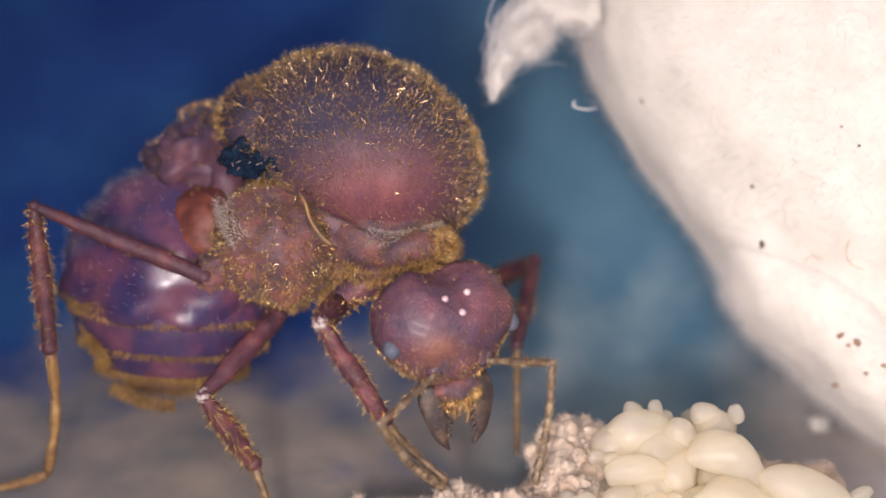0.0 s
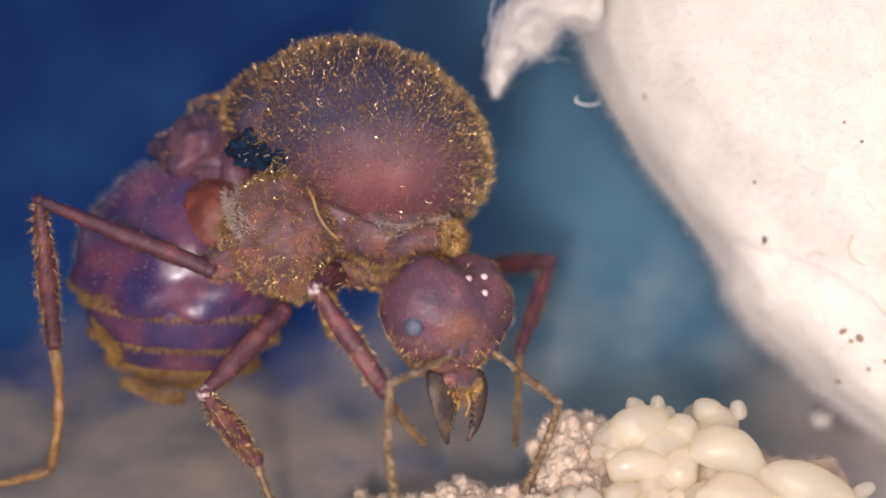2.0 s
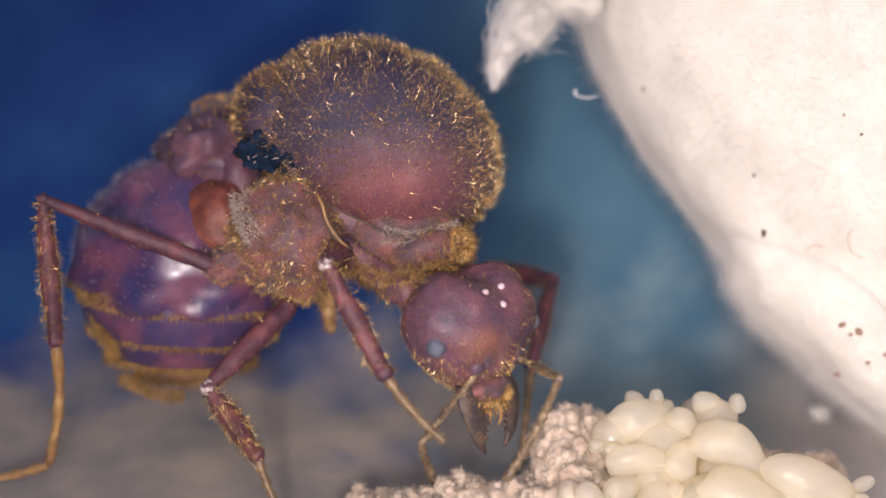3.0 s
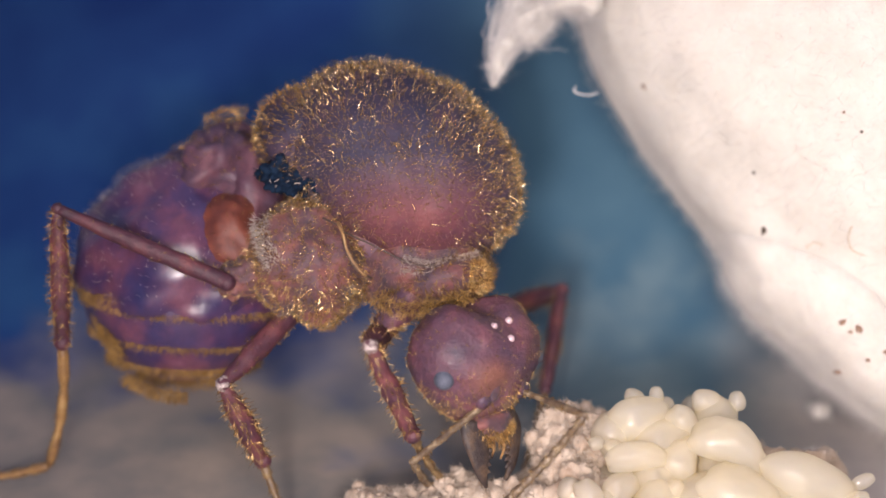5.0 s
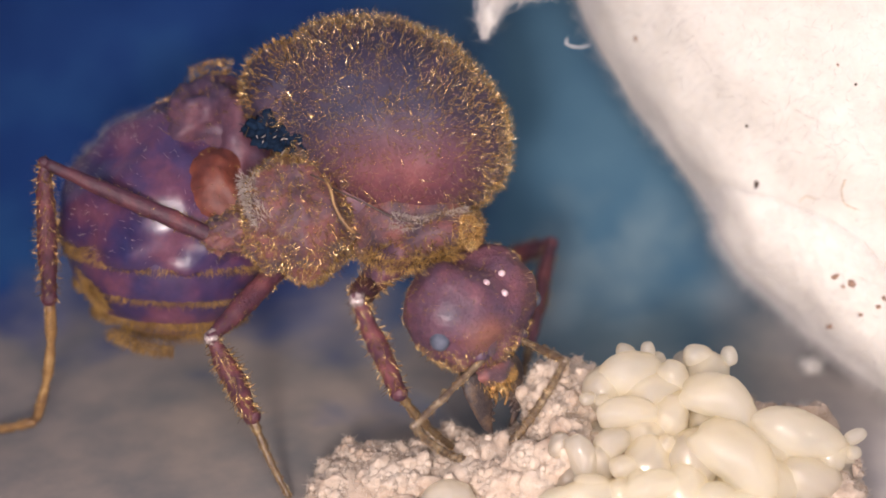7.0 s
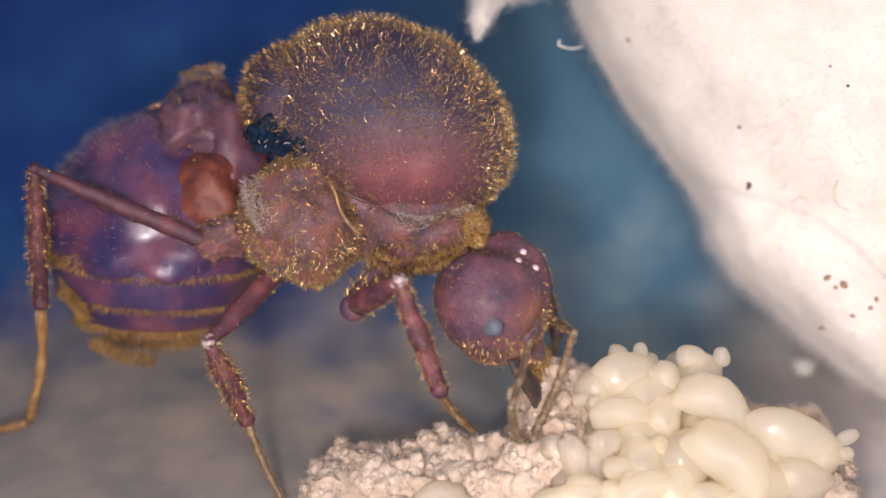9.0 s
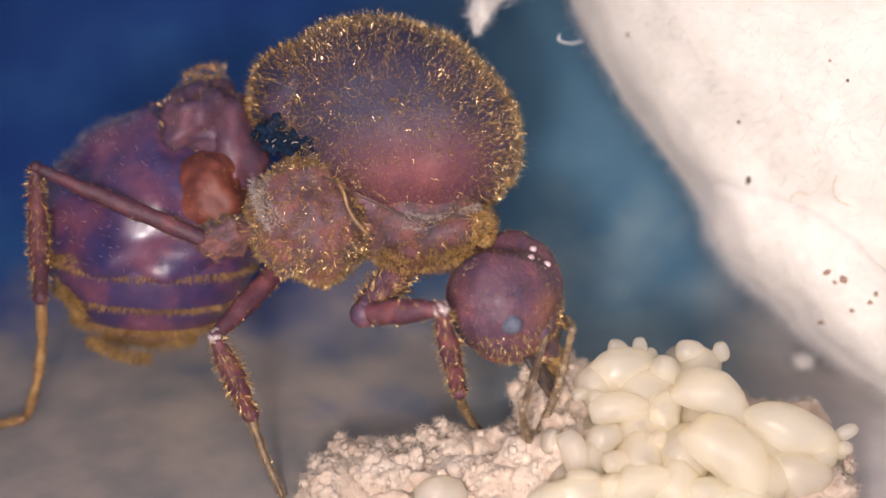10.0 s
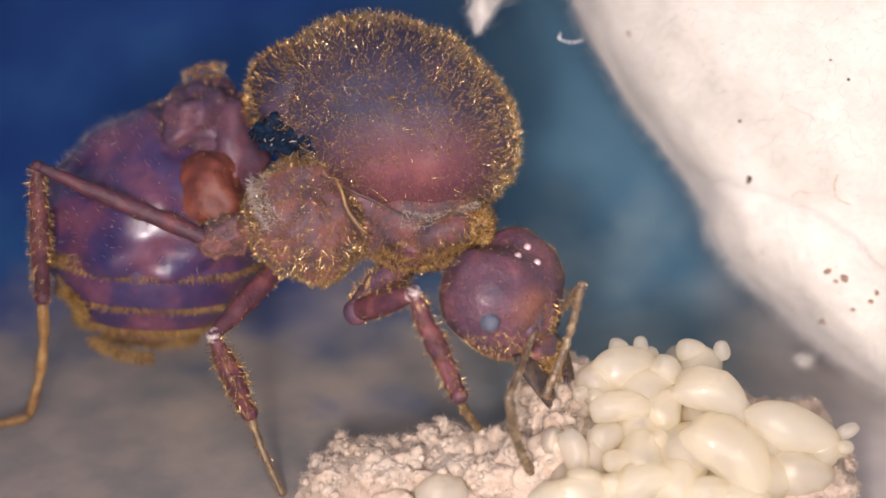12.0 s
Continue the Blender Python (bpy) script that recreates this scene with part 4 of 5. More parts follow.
# the pile goes on behind and underneath
heap = random.Random(23)
for ob in [o for o in scene.objects if o.get("group") == "brood pile" and o.scale[0] > 0.8]:
    at = ob.location / MM
    for k in range(2 if at[0] > 3 else 0):
        p = at + Vector(VIEW @ np.array((heap.uniform(-0.3, 0.3), heap.uniform(0.55, 0.95), heap.uniform(-0.55, -0.1))))
        if p[2] > 0.45:
            brood("oval", p, heap.uniform(0.9, 1.25), heap.uniform(0.7, 0.95), heap.uniform(0, 180), heap.uniform(0, 60))
for row in range(4):
    for k in range(14):
        x, z = 3.9 + k * 0.44 + heap.uniform(-0.2, 0.2), 0.5 + row * 0.4
        brood("oval", (x, -5.0 + row * 0.55 + heap.uniform(0.0, 0.3), z), heap.uniform(1.0, 1.4), heap.uniform(0.8, 1.0), heap.uniform(0, 180), heap.uniform(0, 60))


# ---- cotton plug ----
def wool(centre, radii, turn, seed, nu=96, nv=64):
    return blob(centre, radii, turn, nu, nv, 0.32, 2.6, seed)


plug = thing("cotton_plug", (13.526, 3.972, -0.079), "fluffy white cotton plug resting on the floor", "cotton")
main = wool((13.923, 7.932, 11.963), (15.909, 7.2, 9.378), spin(-58), 3.0)
part("wad", main, COTTON, plug, "dense white cotton wad")
fold = wool((12.225, 2.849, 3.19), (5.526, 3.4, 2.043), spin(-40), 6.0, 72, 40)
part("fold", fold, COTTON, plug, "thin lower fold of cotton")
hook = bend([(3.918, 5.293, 13.166), (2.384, 4.731, 12.906), (1.635, 4.135, 12.102), (1.286, 3.673, 11.347), (1.161, 3.355, 10.665)], 6)
tuft = tube(hook, [float(np.interp(k / 24, (0, 0.25, 0.5, 0.75, 1), (0.9, 0.55, 0.24, 0.12, 0.03))) for k in range(25)], 20)
tuft = (tuft[0] + normals(tuft) * lumps(tuft[0], 0.5, 0.28, 2.0), tuft[1])
lock, rng2 = [], np.random.RandomState(9)
for k in range(800):
    i0 = rng2.randint(0, 18)
    off = rng2.normal(0, 1, 3) * (0.6 - 0.03 * i0)
    lock.append(tube([np.array(q) + off * (1 - 0.5 * j / 8) + rng2.normal(0, 0.04, 3) for j, q in enumerate(hook[i0:i0 + 8])], 0.006, 3))
stuff("lock", joined(*lock), FIBRE, plug, "combed-out lock of cotton fibres")
part("tuft", tuft, COTTON, plug, "wispy hanging cotton tuft")
wisp = blob((2.25, 4.35, 12.3), (0.62, 0.4, 0.5), spin(30), 40, 26, 0.34, 0.5, 3.0)
part("tuft", wisp, COTTON, plug, "wispy hanging cotton tuft")
stuff("fibre_mat", hairs(wisp, 3000, 0.5, 0.0035, 35, stray=1.1, curl=0.6), FIBRE, plug, "loose cotton fibres")
stuff("fibre_mat", hairs(main, 45000, 0.55, 0.0035, 5, stray=1.1, curl=0.6), FIBRE, plug, "loose cotton fibres")
stuff("fibre_mat", hairs(fold, 15000, 0.55, 0.0035, 6, stray=1.1, curl=0.6), FIBRE, plug, "loose cotton fibres")
stuff("fibre_mat", hairs(tuft, 5000, 0.45, 0.0035, 7, stray=1.1, curl=0.6), FIBRE, plug, "loose cotton fibres")
part("curl", tube(bend([(4.157, 3.934, 10.25), (3.822, 3.715, 10.254), (3.465, 3.659, 10.371), (3.497, 3.726, 10.515)], 6), 0.02, 6), FIBRE, plug)

# ---- specks caught in the cotton ----
for at, size, turn, mat in (((8.78, 1.925, 6.88), (0.07, 0.07, 0.17), -15, SPECK), ((8.396, 2.007, 8.548), (0.05, 0.05, 0.04), 0, SPECK), ((5.484, 4.321, 10.326), (0.05, 0.05, 0.10), 10, SPECK_BROWN),
                            ((10.881, 0.575, 10.259), (0.04, 0.05, 0.04), 0, SPECK), ((10.443, 0.881, 10.687), (0.03, 0.05, 0.03), 0, SPECK_BROWN), ((10.815, 0.161, 4.839), (0.14, 0.08, 0.07), 20, SPECK_BROWN),
                            ((11.213, -0.062, 4.723), (0.11, 0.08, 0.12), 40, SPECK_BROWN), ((11.01, 0.015, 4.6), (0.07, 0.06, 0.05), 0, SPECK_BROWN), ((11.935, -0.351, 4.158), (0.08, 0.07, 0.06), 0, SPECK_BROWN),
                            ((11.515, -0.229, 3.853), (0.08, 0.06, 0.06), 30, SPECK_BROWN), ((12.092, -0.294, 4.39), (0.06, 0.06, 0.07), 0, SPECK_BROWN), ((10.942, 0.525, 3.092), (0.16, 0.08, 0.06), 10, SPECK_BROWN)):
    ob = new("speck", mesh_of("speck", blob((0, 0, 0), size, spin(turn), 12, 8, 0.03, 0.06, size[0] * 90), mat))
    ob.location = Vector(at) * MM
    tagged(ob, "tiny dark grit caught in the cotton" if mat is SPECK else "tiny brown grit caught in the cotton", "speck", "grit on the cotton")
for pts in (((10.866, 0.473, 7.582), (10.835, 0.631, 7.185), (10.967, 0.64, 6.814), (11.202, 0.548, 6.719), (11.375, 0.479, 6.682)), ((9.872, 1.305, 6.562), (10.027, 1.167, 6.791), (10.256, 1.056, 6.77))):
    part("brown_fibre", tube(bend(pts, 6), 0.026, 6), SPECK_FIBRE, plug, "thin curled tan fibre")

# ---- loose lint on the floor ----
for at, r, seed in (((11.196, 3.46, 0.242), 0.26, 71), ((10.324, 0.078, 0.562), 0.22, 72)):
    shape = blob((at[0], at[1], max(0.14, at[2])), (r * 1.2, r, r * 0.8), EYE3, 18, 12, r * 0.7, r * 0.6, seed)
    lint = part("lint", shape, COTTON)
    tagged(lint, "small white fluff of cotton lying on the floor", "lint", "lint on the floor")
    stuff("fibre_mat", hairs(shape, 260, 0.28, 0.005, seed, stray=0.9, curl=0.6), FIBRE, lint, "loose cotton fibres")


def sway(pivot, across, up, deg, tip=0):
    """A part's pose: its pivot shifted in the tilted plane and turned in it; tip: degrees by which its far side sinks."""
    p = np.array(pivot) + VIEW @ np.array((across, 0, up))
    turn = Matrix([list(r) for r in spin(deg, 0, -tip) @ VIEW.T])
    return Matrix.Translation(Vector(p) * MM) @ turn.to_4x4()


def head_pose(x, y, z, turn, nod, lean):
    """The middle of the head, the face turned aside, nodding and leaning."""
    a, b = radians(turn), radians(nod)
    yaw = np.array([[math.cos(a), -math.sin(a), 0], [math.sin(a), math.cos(a), 0], [0, 0, 1]])
    dip = np.array([[1, 0, 0], [0, math.cos(b), -math.sin(b)], [0, math.sin(b), math.cos(b)]])
    m = spin(lean) @ dip @ yaw
    return Matrix.Translation(Vector((x, y, z)) * MM) @ Matrix([list(r) for r in m]).to_4x4()


def aim(ob, starts, ends):
    """Key a limb segment from joint to joint."""
    rows, first, rest = [], None, None
    for (t, *a), (_, *b) in zip(starts, ends):
        way = (Vector(b) - Vector(a)).normalized()
        if first is None:
            first, rest = way, way.to_track_quat("X", "Z")
        q = first.rotation_difference(way) @ rest
        rows.append((t, Matrix.Translation(Vector(a) * MM) @ q.to_matrix().to_4x4()))
    walk(ob, rows)


def chain(segments, *joints):
    for ob, a, b in zip(segments, joints, joints[1:]):
        aim(ob, a, b)


def motions():
    body = [(0, -0.976, 1.073, 3.30), (0.5, -0.898, 1.289, 4.82), (1, -0.755, 1.366, 5.50), (1.5, -0.796, 1.389, 4.85), (2, -0.847, 1.149, 2.94), (2.5, -0.778, 1.034, 2.35), (3, -0.552, 0.840, 1.90), (5, 0.002, 0.042, -0.01), (5.5, -0.036, 0.033, -0.08), (6, 0.006, 0.020, -0.17), (6.5, 0.000, 0.000, 0.00), (7, -0.028, -0.016, 0.26), (9, 0.255, -0.040, 2.09), (9.5, 0.383, -0.181, 1.60), (10, 0.478, -0.156, 2.14), (10.5, 0.590, -0.313, 2.05), (11, 0.482, -0.251, 2.50), (11.5, 0.479, -0.253, 2.23), (12, 0.406, -0.152, 2.37)]
    walk(thorax, [(t, sway(TH_PIVOT, x, z, a, float(np.interp(t, (0, 1, 1.5, 2, 2.5, 3, 5, 5.5), (8, 9, 8, 6, 4.5, 3.5, 1.5, 1))))) for t, x, z, a in body])
    walk(petiole, [(t, sway((-6.06, 0.916, 7.565), x, z, a)) for t, x, z, a in [(0, -0.651, 0.582, 1.32), (0.5, -0.591, 0.718, 1.93), (1, -0.469, 0.732, 2.20), (1.5, -0.466, 0.766, 1.94), (2, -0.469, 0.661, 1.18), (2.5, -0.423, 0.582, 0.94), (3, -0.311, 0.445, 0.76), (5, 0.011, 0.000, -0.00), (5.5, -0.021, 0.007, -0.03), (6, 0.014, -0.000, -0.07), (6.5, 0.000, 0.000, 0.00), (7, -0.033, -0.011, 0.11), (9, -0.035, -0.123, 0.84), (9.5, 0.029, -0.222, 0.64), (10, 0.031, -0.232, 0.86), (10.5, 0.077, -0.333, 0.82), (11, 0.015, -0.310, 1.00), (11.5, 0.039, -0.321, 0.89), (12, 0.019, -0.245, 0.95)]])
    walk(gaster, [(t, sway(GC, x, z, a)) for t, x, z, a in [(0, -0.327, 0.092, 0.00), (0.5, -0.283, 0.146, 0.00), (1, -0.183, 0.098, 0.00), (1.5, -0.135, 0.144, 0.00), (2, -0.090, 0.172, 0.00), (2.5, -0.068, 0.129, 0.00), (3, -0.070, 0.051, 0.00), (5, 0.021, -0.042, 0.00), (5.5, -0.006, -0.019, 0.00), (6, 0.022, -0.020, 0.00), (6.5, 0.000, 0.000, 0.00), (7, -0.039, -0.006, 0.00), (9, -0.324, -0.206, 0.00), (9.5, -0.324, -0.263, 0.00), (10, -0.416, -0.308, 0.00), (10.5, -0.436, -0.353, 0.00), (11, -0.453, -0.370, 0.00), (11.5, -0.401, -0.388, 0.00), (12, -0.369, -0.338, 0.00)]])
    nods = [(0, -0.269, -1.885, 6.615, 25.9, 27.9, 0.2), (0.5, -0.149, -1.676, 6.832, 30.3, 24, -12.1), (1, 0.04, -1.613, 7.116, 43.2, 13, -6.5), (1.5, -0.124, -1.743, 7.054, 40.4, 12.6, -10.2), (2, -0.145, -1.819, 6.759, 46.3, 12.7, -9.3), (2.5, -0.019, -1.876, 6.611, 45, 18.5, -5.1), (3, 0.43, -1.891, 6.269, 44.1, 18.3, -2.1), (5, 0.588, -2.235, 5.397, 47.1, 17, -4.7), (5.5, 0.556, -1.96, 5.362, 40, 22, -2), (6, 0.704, -1.942, 5.239, 40.7, 19.9, -1.1), (6.5, 0.693, -1.945, 5.215, 41.6, 20.8, -0.9), (7, 0.725, -1.907, 5.305, 44.2, 24.6, 0.6), (9, 1.506, -1.781, 5.598, 65.1, 17.9, 6.8), (9.5, 1.702, -1.818, 5.436, 62, 15.4, 6.9), (10, 1.802, -1.839, 5.505, 70.4, 17.1, 8.1), (10.5, 1.882, -1.897, 5.374, 67.6, 19, 9.2), (11, 1.895, -1.885, 5.463, 55.9, 18.8, 10.8), (11.5, 1.682, -1.881, 5.516, 58.8, 18.2, 10.3), (12, 1.695, -1.817, 5.554, 53.3, 15.5, 12)]
    walk(head, [(t, head_pose(*v)) for t, *v in nods])
    # near fore leg; its hip rides on the thorax
    hip = []
    for t, x, z, a in body:
        m = sway(TH_PIVOT, x, z, a)
        hip.append((t, *((m @ ((Vector((-1.332, -1.176, 5.917)) - Vector(TH_PIVOT)) * MM)) / MM)))
    elbow = [(0, -2.997, -1.368, 6.546), (0.5, -2.771, -1.480, 6.362), (1, -2.612, -1.547, 6.112), (1.5, -2.703, -1.593, 5.968), (2, -3.062, -1.081, 7.196), (2.5, -2.958, -1.182, 6.884), (3, -2.863, -0.875, 7.566), (5, -1.927, -1.814, 5.419), (5.5, -1.998, -1.809, 5.435), (6, -1.958, -1.804, 5.446), (6.5, -1.989, -1.794, 5.470), (7, -1.980, -1.793, 5.471), (9, -2.137, -2.437, 5.216), (9.5, -2.039, -2.629, 5.190), (10, -1.832, -3.176, 5.263), (10.5, -1.763, -3.207, 5.119), (11, -1.811, -3.079, 5.082), (11.5, -2.019, -2.701, 5.091), (12, -2.051, -2.677, 5.040)]
    aim(coxa_nf, elbow, hip)
    chain((femur_nf, tibia_nf, tarsus_nf), elbow,
          [(0, -3.319, -3.555, 6.968), (0.5, -3.061, -3.688, 6.682), (1, -2.894, -3.725, 6.604), (1.5, -2.896, -3.767, 6.513), (2, -3.511, -3.239, 7.645), (2.5, -3.223, -3.358, 7.390), (3, -3.190, -3.046, 8.060), (5, -2.056, -3.943, 6.135), (5.5, -2.164, -3.936, 6.151), (6, -2.125, -3.931, 6.162), (6.5, -2.140, -3.926, 6.172), (7, -2.132, -3.926, 6.173), (9, -0.924, -3.723, 6.608), (9.5, -0.486, -3.922, 6.180), (10, 0.144, -4.069, 5.865), (10.5, 0.199, -4.152, 5.688), (11, 0.074, -4.170, 5.648), (11.5, -0.535, -3.852, 6.330), (12, -0.566, -3.920, 6.185)],
          [(0, -1.743, -3.707, 4.303), (0.5, -1.792, -2.58, 4.079), (1, -0.928, -3.975, 4.22), (1.5, -1.166, -3.782, 3.94), (2, -1.738, -4.371, 5.368), (2.5, -1.767, -4.63, 4.967), (3, -1.724, -4.283, 5.625), (5, -1.044, -3.373, 3.261), (5.5, -1.179, -3.429, 3.256), (6, -1.156, -3.434, 3.26), (6.5, -1.187, -3.445, 3.262), (7, -1.132, -3.511, 3.268), (9, 0.107, -4.07, 3.705), (9.5, 0.256, -3.469, 3.205), (10, 0.625, -3.1, 2.96), (10.5, 0.654, -3.154, 2.789), (11, 0.582, -3.13, 2.772), (11.5, 0.365, -3.795, 3.364), (12, 0.592, -3.996, 3.311)],
          [(0, -0.112, -4.113, 2.733), (0.5, 0.094, -3.248, 2.945), (1, 0.572, -3.991, 2.477), (1.5, 0.664, -4.058, 2.575), (2, -0.762, -3.633, 3.42), (2.5, -0.942, -3.645, 3.059), (3, -0.184, -5.134, 4.143), (5, -0.01, -2.806, 1.286), (5.5, 0.161, -3.151, 1.407), (6, 0.242, -3.26, 1.442), (6.5, 0.239, -3.301, 1.463), (7, 0.279, -3.275, 1.467), (9, 1.026, -3.025, 1.873), (9.5, 0.954, -2.337, 1.328), (10, 1.268, -2.009, 1.04), (10.5, 1.358, -2.169, 0.833), (11, 1.257, -1.925, 0.933), (11.5, 1.136, -2.804, 1.438), (12, 1.371, -2.917, 1.435)])
    chain((femur_nh, tibia_nh, tarsus_nh, toe_nh), [(0, -6.581, -1.058, 7.153), (0.5, -6.58, -0.969, 7.108), (1, -6.493, -1.01, 7.141), (1.5, -6.497, -1.081, 7.234), (2, -6.5, -1.041, 7.215), (2.5, -6.455, -1.044, 7.181), (3, -6.304, -0.96, 7.071), (5, -5.948, -1.472, 6.767), (5.5, -5.981, -1.175, 6.635), (6, -5.961, -1.102, 6.591), (6.5, -5.966, -1.097, 6.573), (7, -5.974, -1.108, 6.563), (9, -6.001, -1.127, 6.456), (9.5, -5.957, -1.115, 6.378), (10, -5.977, -1.168, 6.37), (10.5, -5.908, -1.186, 6.313), (11, -5.933, -1.222, 6.333), (11.5, -5.925, -1.235, 6.356), (12, -5.951, -1.165, 6.378)],
          [(0, -11.047, -0.624, 8.994), (0.5, -11.028, -0.617, 9.010), (1, -10.951, -0.616, 9.011), (1.5, -10.975, -0.605, 9.034), (2, -10.979, -0.610, 9.024), (2.5, -10.943, -0.633, 8.974), (3, -10.793, -0.675, 8.885), (5, -10.392, -0.811, 8.593), (5.5, -10.394, -0.802, 8.613), (6, -10.363, -0.805, 8.606), (6.5, -10.361, -0.806, 8.603), (7, -10.370, -0.813, 8.590), (9, -10.407, -0.869, 8.468), (9.5, -10.351, -0.892, 8.419), (10, -10.380, -0.907, 8.387), (10.5, -10.321, -0.943, 8.310), (11, -10.347, -0.937, 8.323), (11.5, -10.339, -0.928, 8.343), (12, -10.358, -0.907, 8.387)],
          [(0, -10.890, -1.105, 5.076), (0.5, -10.869, -1.114, 5.094), (1, -10.817, -1.124, 5.096), (1.5, -10.860, -1.094, 5.116), (2, -10.841, -1.135, 5.111), (2.5, -10.807, -1.159, 5.062), (3, -10.746, -1.079, 4.956), (5, -10.644, -0.791, 4.651), (5.5, -10.649, -0.819, 4.671), (6, -10.632, -0.773, 4.665), (6.5, -10.632, -0.773, 4.662), (7, -10.631, -0.814, 4.648), (9, -10.674, -0.775, 4.528), (9.5, -10.653, -0.705, 4.485), (10, -10.706, -0.612, 4.462), (10.5, -10.708, -0.577, 4.396), (11, -10.700, -0.571, 4.406), (11.5, -10.681, -0.619, 4.420), (12, -10.670, -0.671, 4.456)],
          [(0, -11.286, -1.248, 1.199), (0.5, -11.257, -1.306, 1.218), (1, -11.245, -1.329, 1.225), (1.5, -11.262, -1.347, 1.245), (2, -11.253, -1.346, 1.239), (2.5, -11.279, -1.319, 1.194), (3, -11.289, -1.132, 1.094), (5, -11.359, -0.831, 0.818), (5.5, -11.390, -0.838, 0.842), (6, -11.371, -0.881, 0.837), (6.5, -11.385, -0.822, 0.836), (7, -11.374, -0.825, 0.820), (9, -11.431, -0.651, 0.705), (9.5, -11.424, -0.593, 0.664), (10, -11.485, -0.551, 0.641), (10.5, -11.514, -0.479, 0.581), (11, -11.495, -0.502, 0.588), (11.5, -11.491, -0.553, 0.606), (12, -11.455, -0.579, 0.637)],
          [(0, -13.627, -1.224, 0.671), (0.5, -13.596, -1.267, 0.683), (1, -13.584, -1.291, 0.690), (1.5, -13.607, -1.354, 0.736), (2, -13.600, -1.337, 0.738), (2.5, -13.624, -1.269, 0.687), (3, -13.635, -1.092, 0.592), (5, -13.724, -0.806, 0.412), (5.5, -13.740, -0.680, 0.378), (6, -13.721, -0.688, 0.390), (6.5, -13.735, -0.645, 0.380), (7, -13.723, -0.646, 0.363), (9, -13.783, -0.470, 0.264), (9.5, -13.777, -0.415, 0.225), (10, -13.840, -0.384, 0.208), (10.5, -13.866, -0.283, 0.149), (11, -13.847, -0.317, 0.143), (11.5, -13.842, -0.366, 0.160), (12, -13.809, -0.411, 0.204)])
    chain((femur_nm, tibia_nm, tarsus_nm), [(0, -4.752, -0.635, 5.787), (0.5, -4.716, -0.653, 5.808), (1, -4.597, -0.793, 5.890), (1.5, -4.629, -0.819, 5.920), (2, -4.639, -0.851, 5.894), (2.5, -4.603, -0.907, 5.875), (3, -4.463, -0.845, 5.813), (5, -4.225, -0.613, 5.627), (5.5, -4.285, -0.572, 5.623), (6, -4.256, -0.566, 5.616), (6.5, -4.241, -0.567, 5.613), (7, -4.268, -0.525, 5.594), (9, -4.111, -0.606, 5.566), (9.5, -4.054, -0.553, 5.497), (10, -4.018, -0.526, 5.508), (10.5, -3.950, -0.469, 5.433), (11, -4.043, -0.476, 5.418), (11.5, -4.044, -0.511, 5.442), (12, -4.085, -0.530, 5.494)],
          [(0, -6.474, -3.086, 4.661), (0.5, -6.466, -3.080, 4.675), (1, -6.473, -3.081, 4.672), (1.5, -6.514, -3.082, 4.668), (2, -6.508, -3.109, 4.611), (2.5, -6.507, -3.126, 4.576), (3, -6.359, -3.117, 4.594), (5, -5.955, -3.108, 4.615), (5.5, -5.986, -3.097, 4.637), (6, -5.969, -3.091, 4.651), (6.5, -5.955, -3.092, 4.648), (7, -5.946, -3.086, 4.662), (9, -5.828, -3.122, 4.584), (9.5, -5.722, -3.124, 4.579), (10, -5.659, -3.117, 4.595), (10.5, -5.560, -3.110, 4.610), (11, -5.634, -3.123, 4.581), (11.5, -5.669, -3.127, 4.572), (12, -5.723, -3.123, 4.582)],
          [(0, -5.365, -2.404, 2.238), (0.5, -5.360, -2.411, 2.247), (1, -5.348, -2.425, 2.249), (1.5, -5.372, -2.421, 2.256), (2, -5.390, -2.375, 2.208), (2.5, -5.392, -2.374, 2.177), (3, -5.304, -2.367, 2.167), (5, -5.094, -2.624, 2.048), (5.5, -5.119, -2.676, 2.061), (6, -5.103, -2.688, 2.072), (6.5, -5.087, -2.714, 2.066), (7, -5.076, -2.706, 2.081), (9, -5.042, -2.641, 1.993), (9.5, -4.963, -2.654, 1.978), (10, -4.928, -2.639, 1.987), (10.5, -4.887, -2.635, 1.986), (11, -4.917, -2.644, 1.970), (11.5, -4.952, -2.650, 1.961), (12, -4.981, -2.628, 1.981)],
          [(0, -4.321, -3.573, 0.421), (0.5, -4.322, -3.581, 0.427), (1, -4.320, -3.596, 0.424), (1.5, -4.343, -3.588, 0.429), (2, -4.352, -3.589, 0.416), (2.5, -4.345, -3.595, 0.396), (3, -4.286, -3.588, 0.369), (5, -4.103, -3.752, 0.176), (5.5, -4.071, -3.786, 0.210), (6, -4.056, -3.799, 0.220), (6.5, -4.042, -3.825, 0.214), (7, -4.041, -3.821, 0.225), (9, -4.042, -3.753, 0.120), (9.5, -4.024, -3.761, 0.120), (10, -4.032, -3.765, 0.120), (10.5, -4.021, -3.766, 0.120), (11, -4.032, -3.798, 0.120), (11.5, -4.035, -3.820, 0.120), (12, -4.035, -3.792, 0.120)])
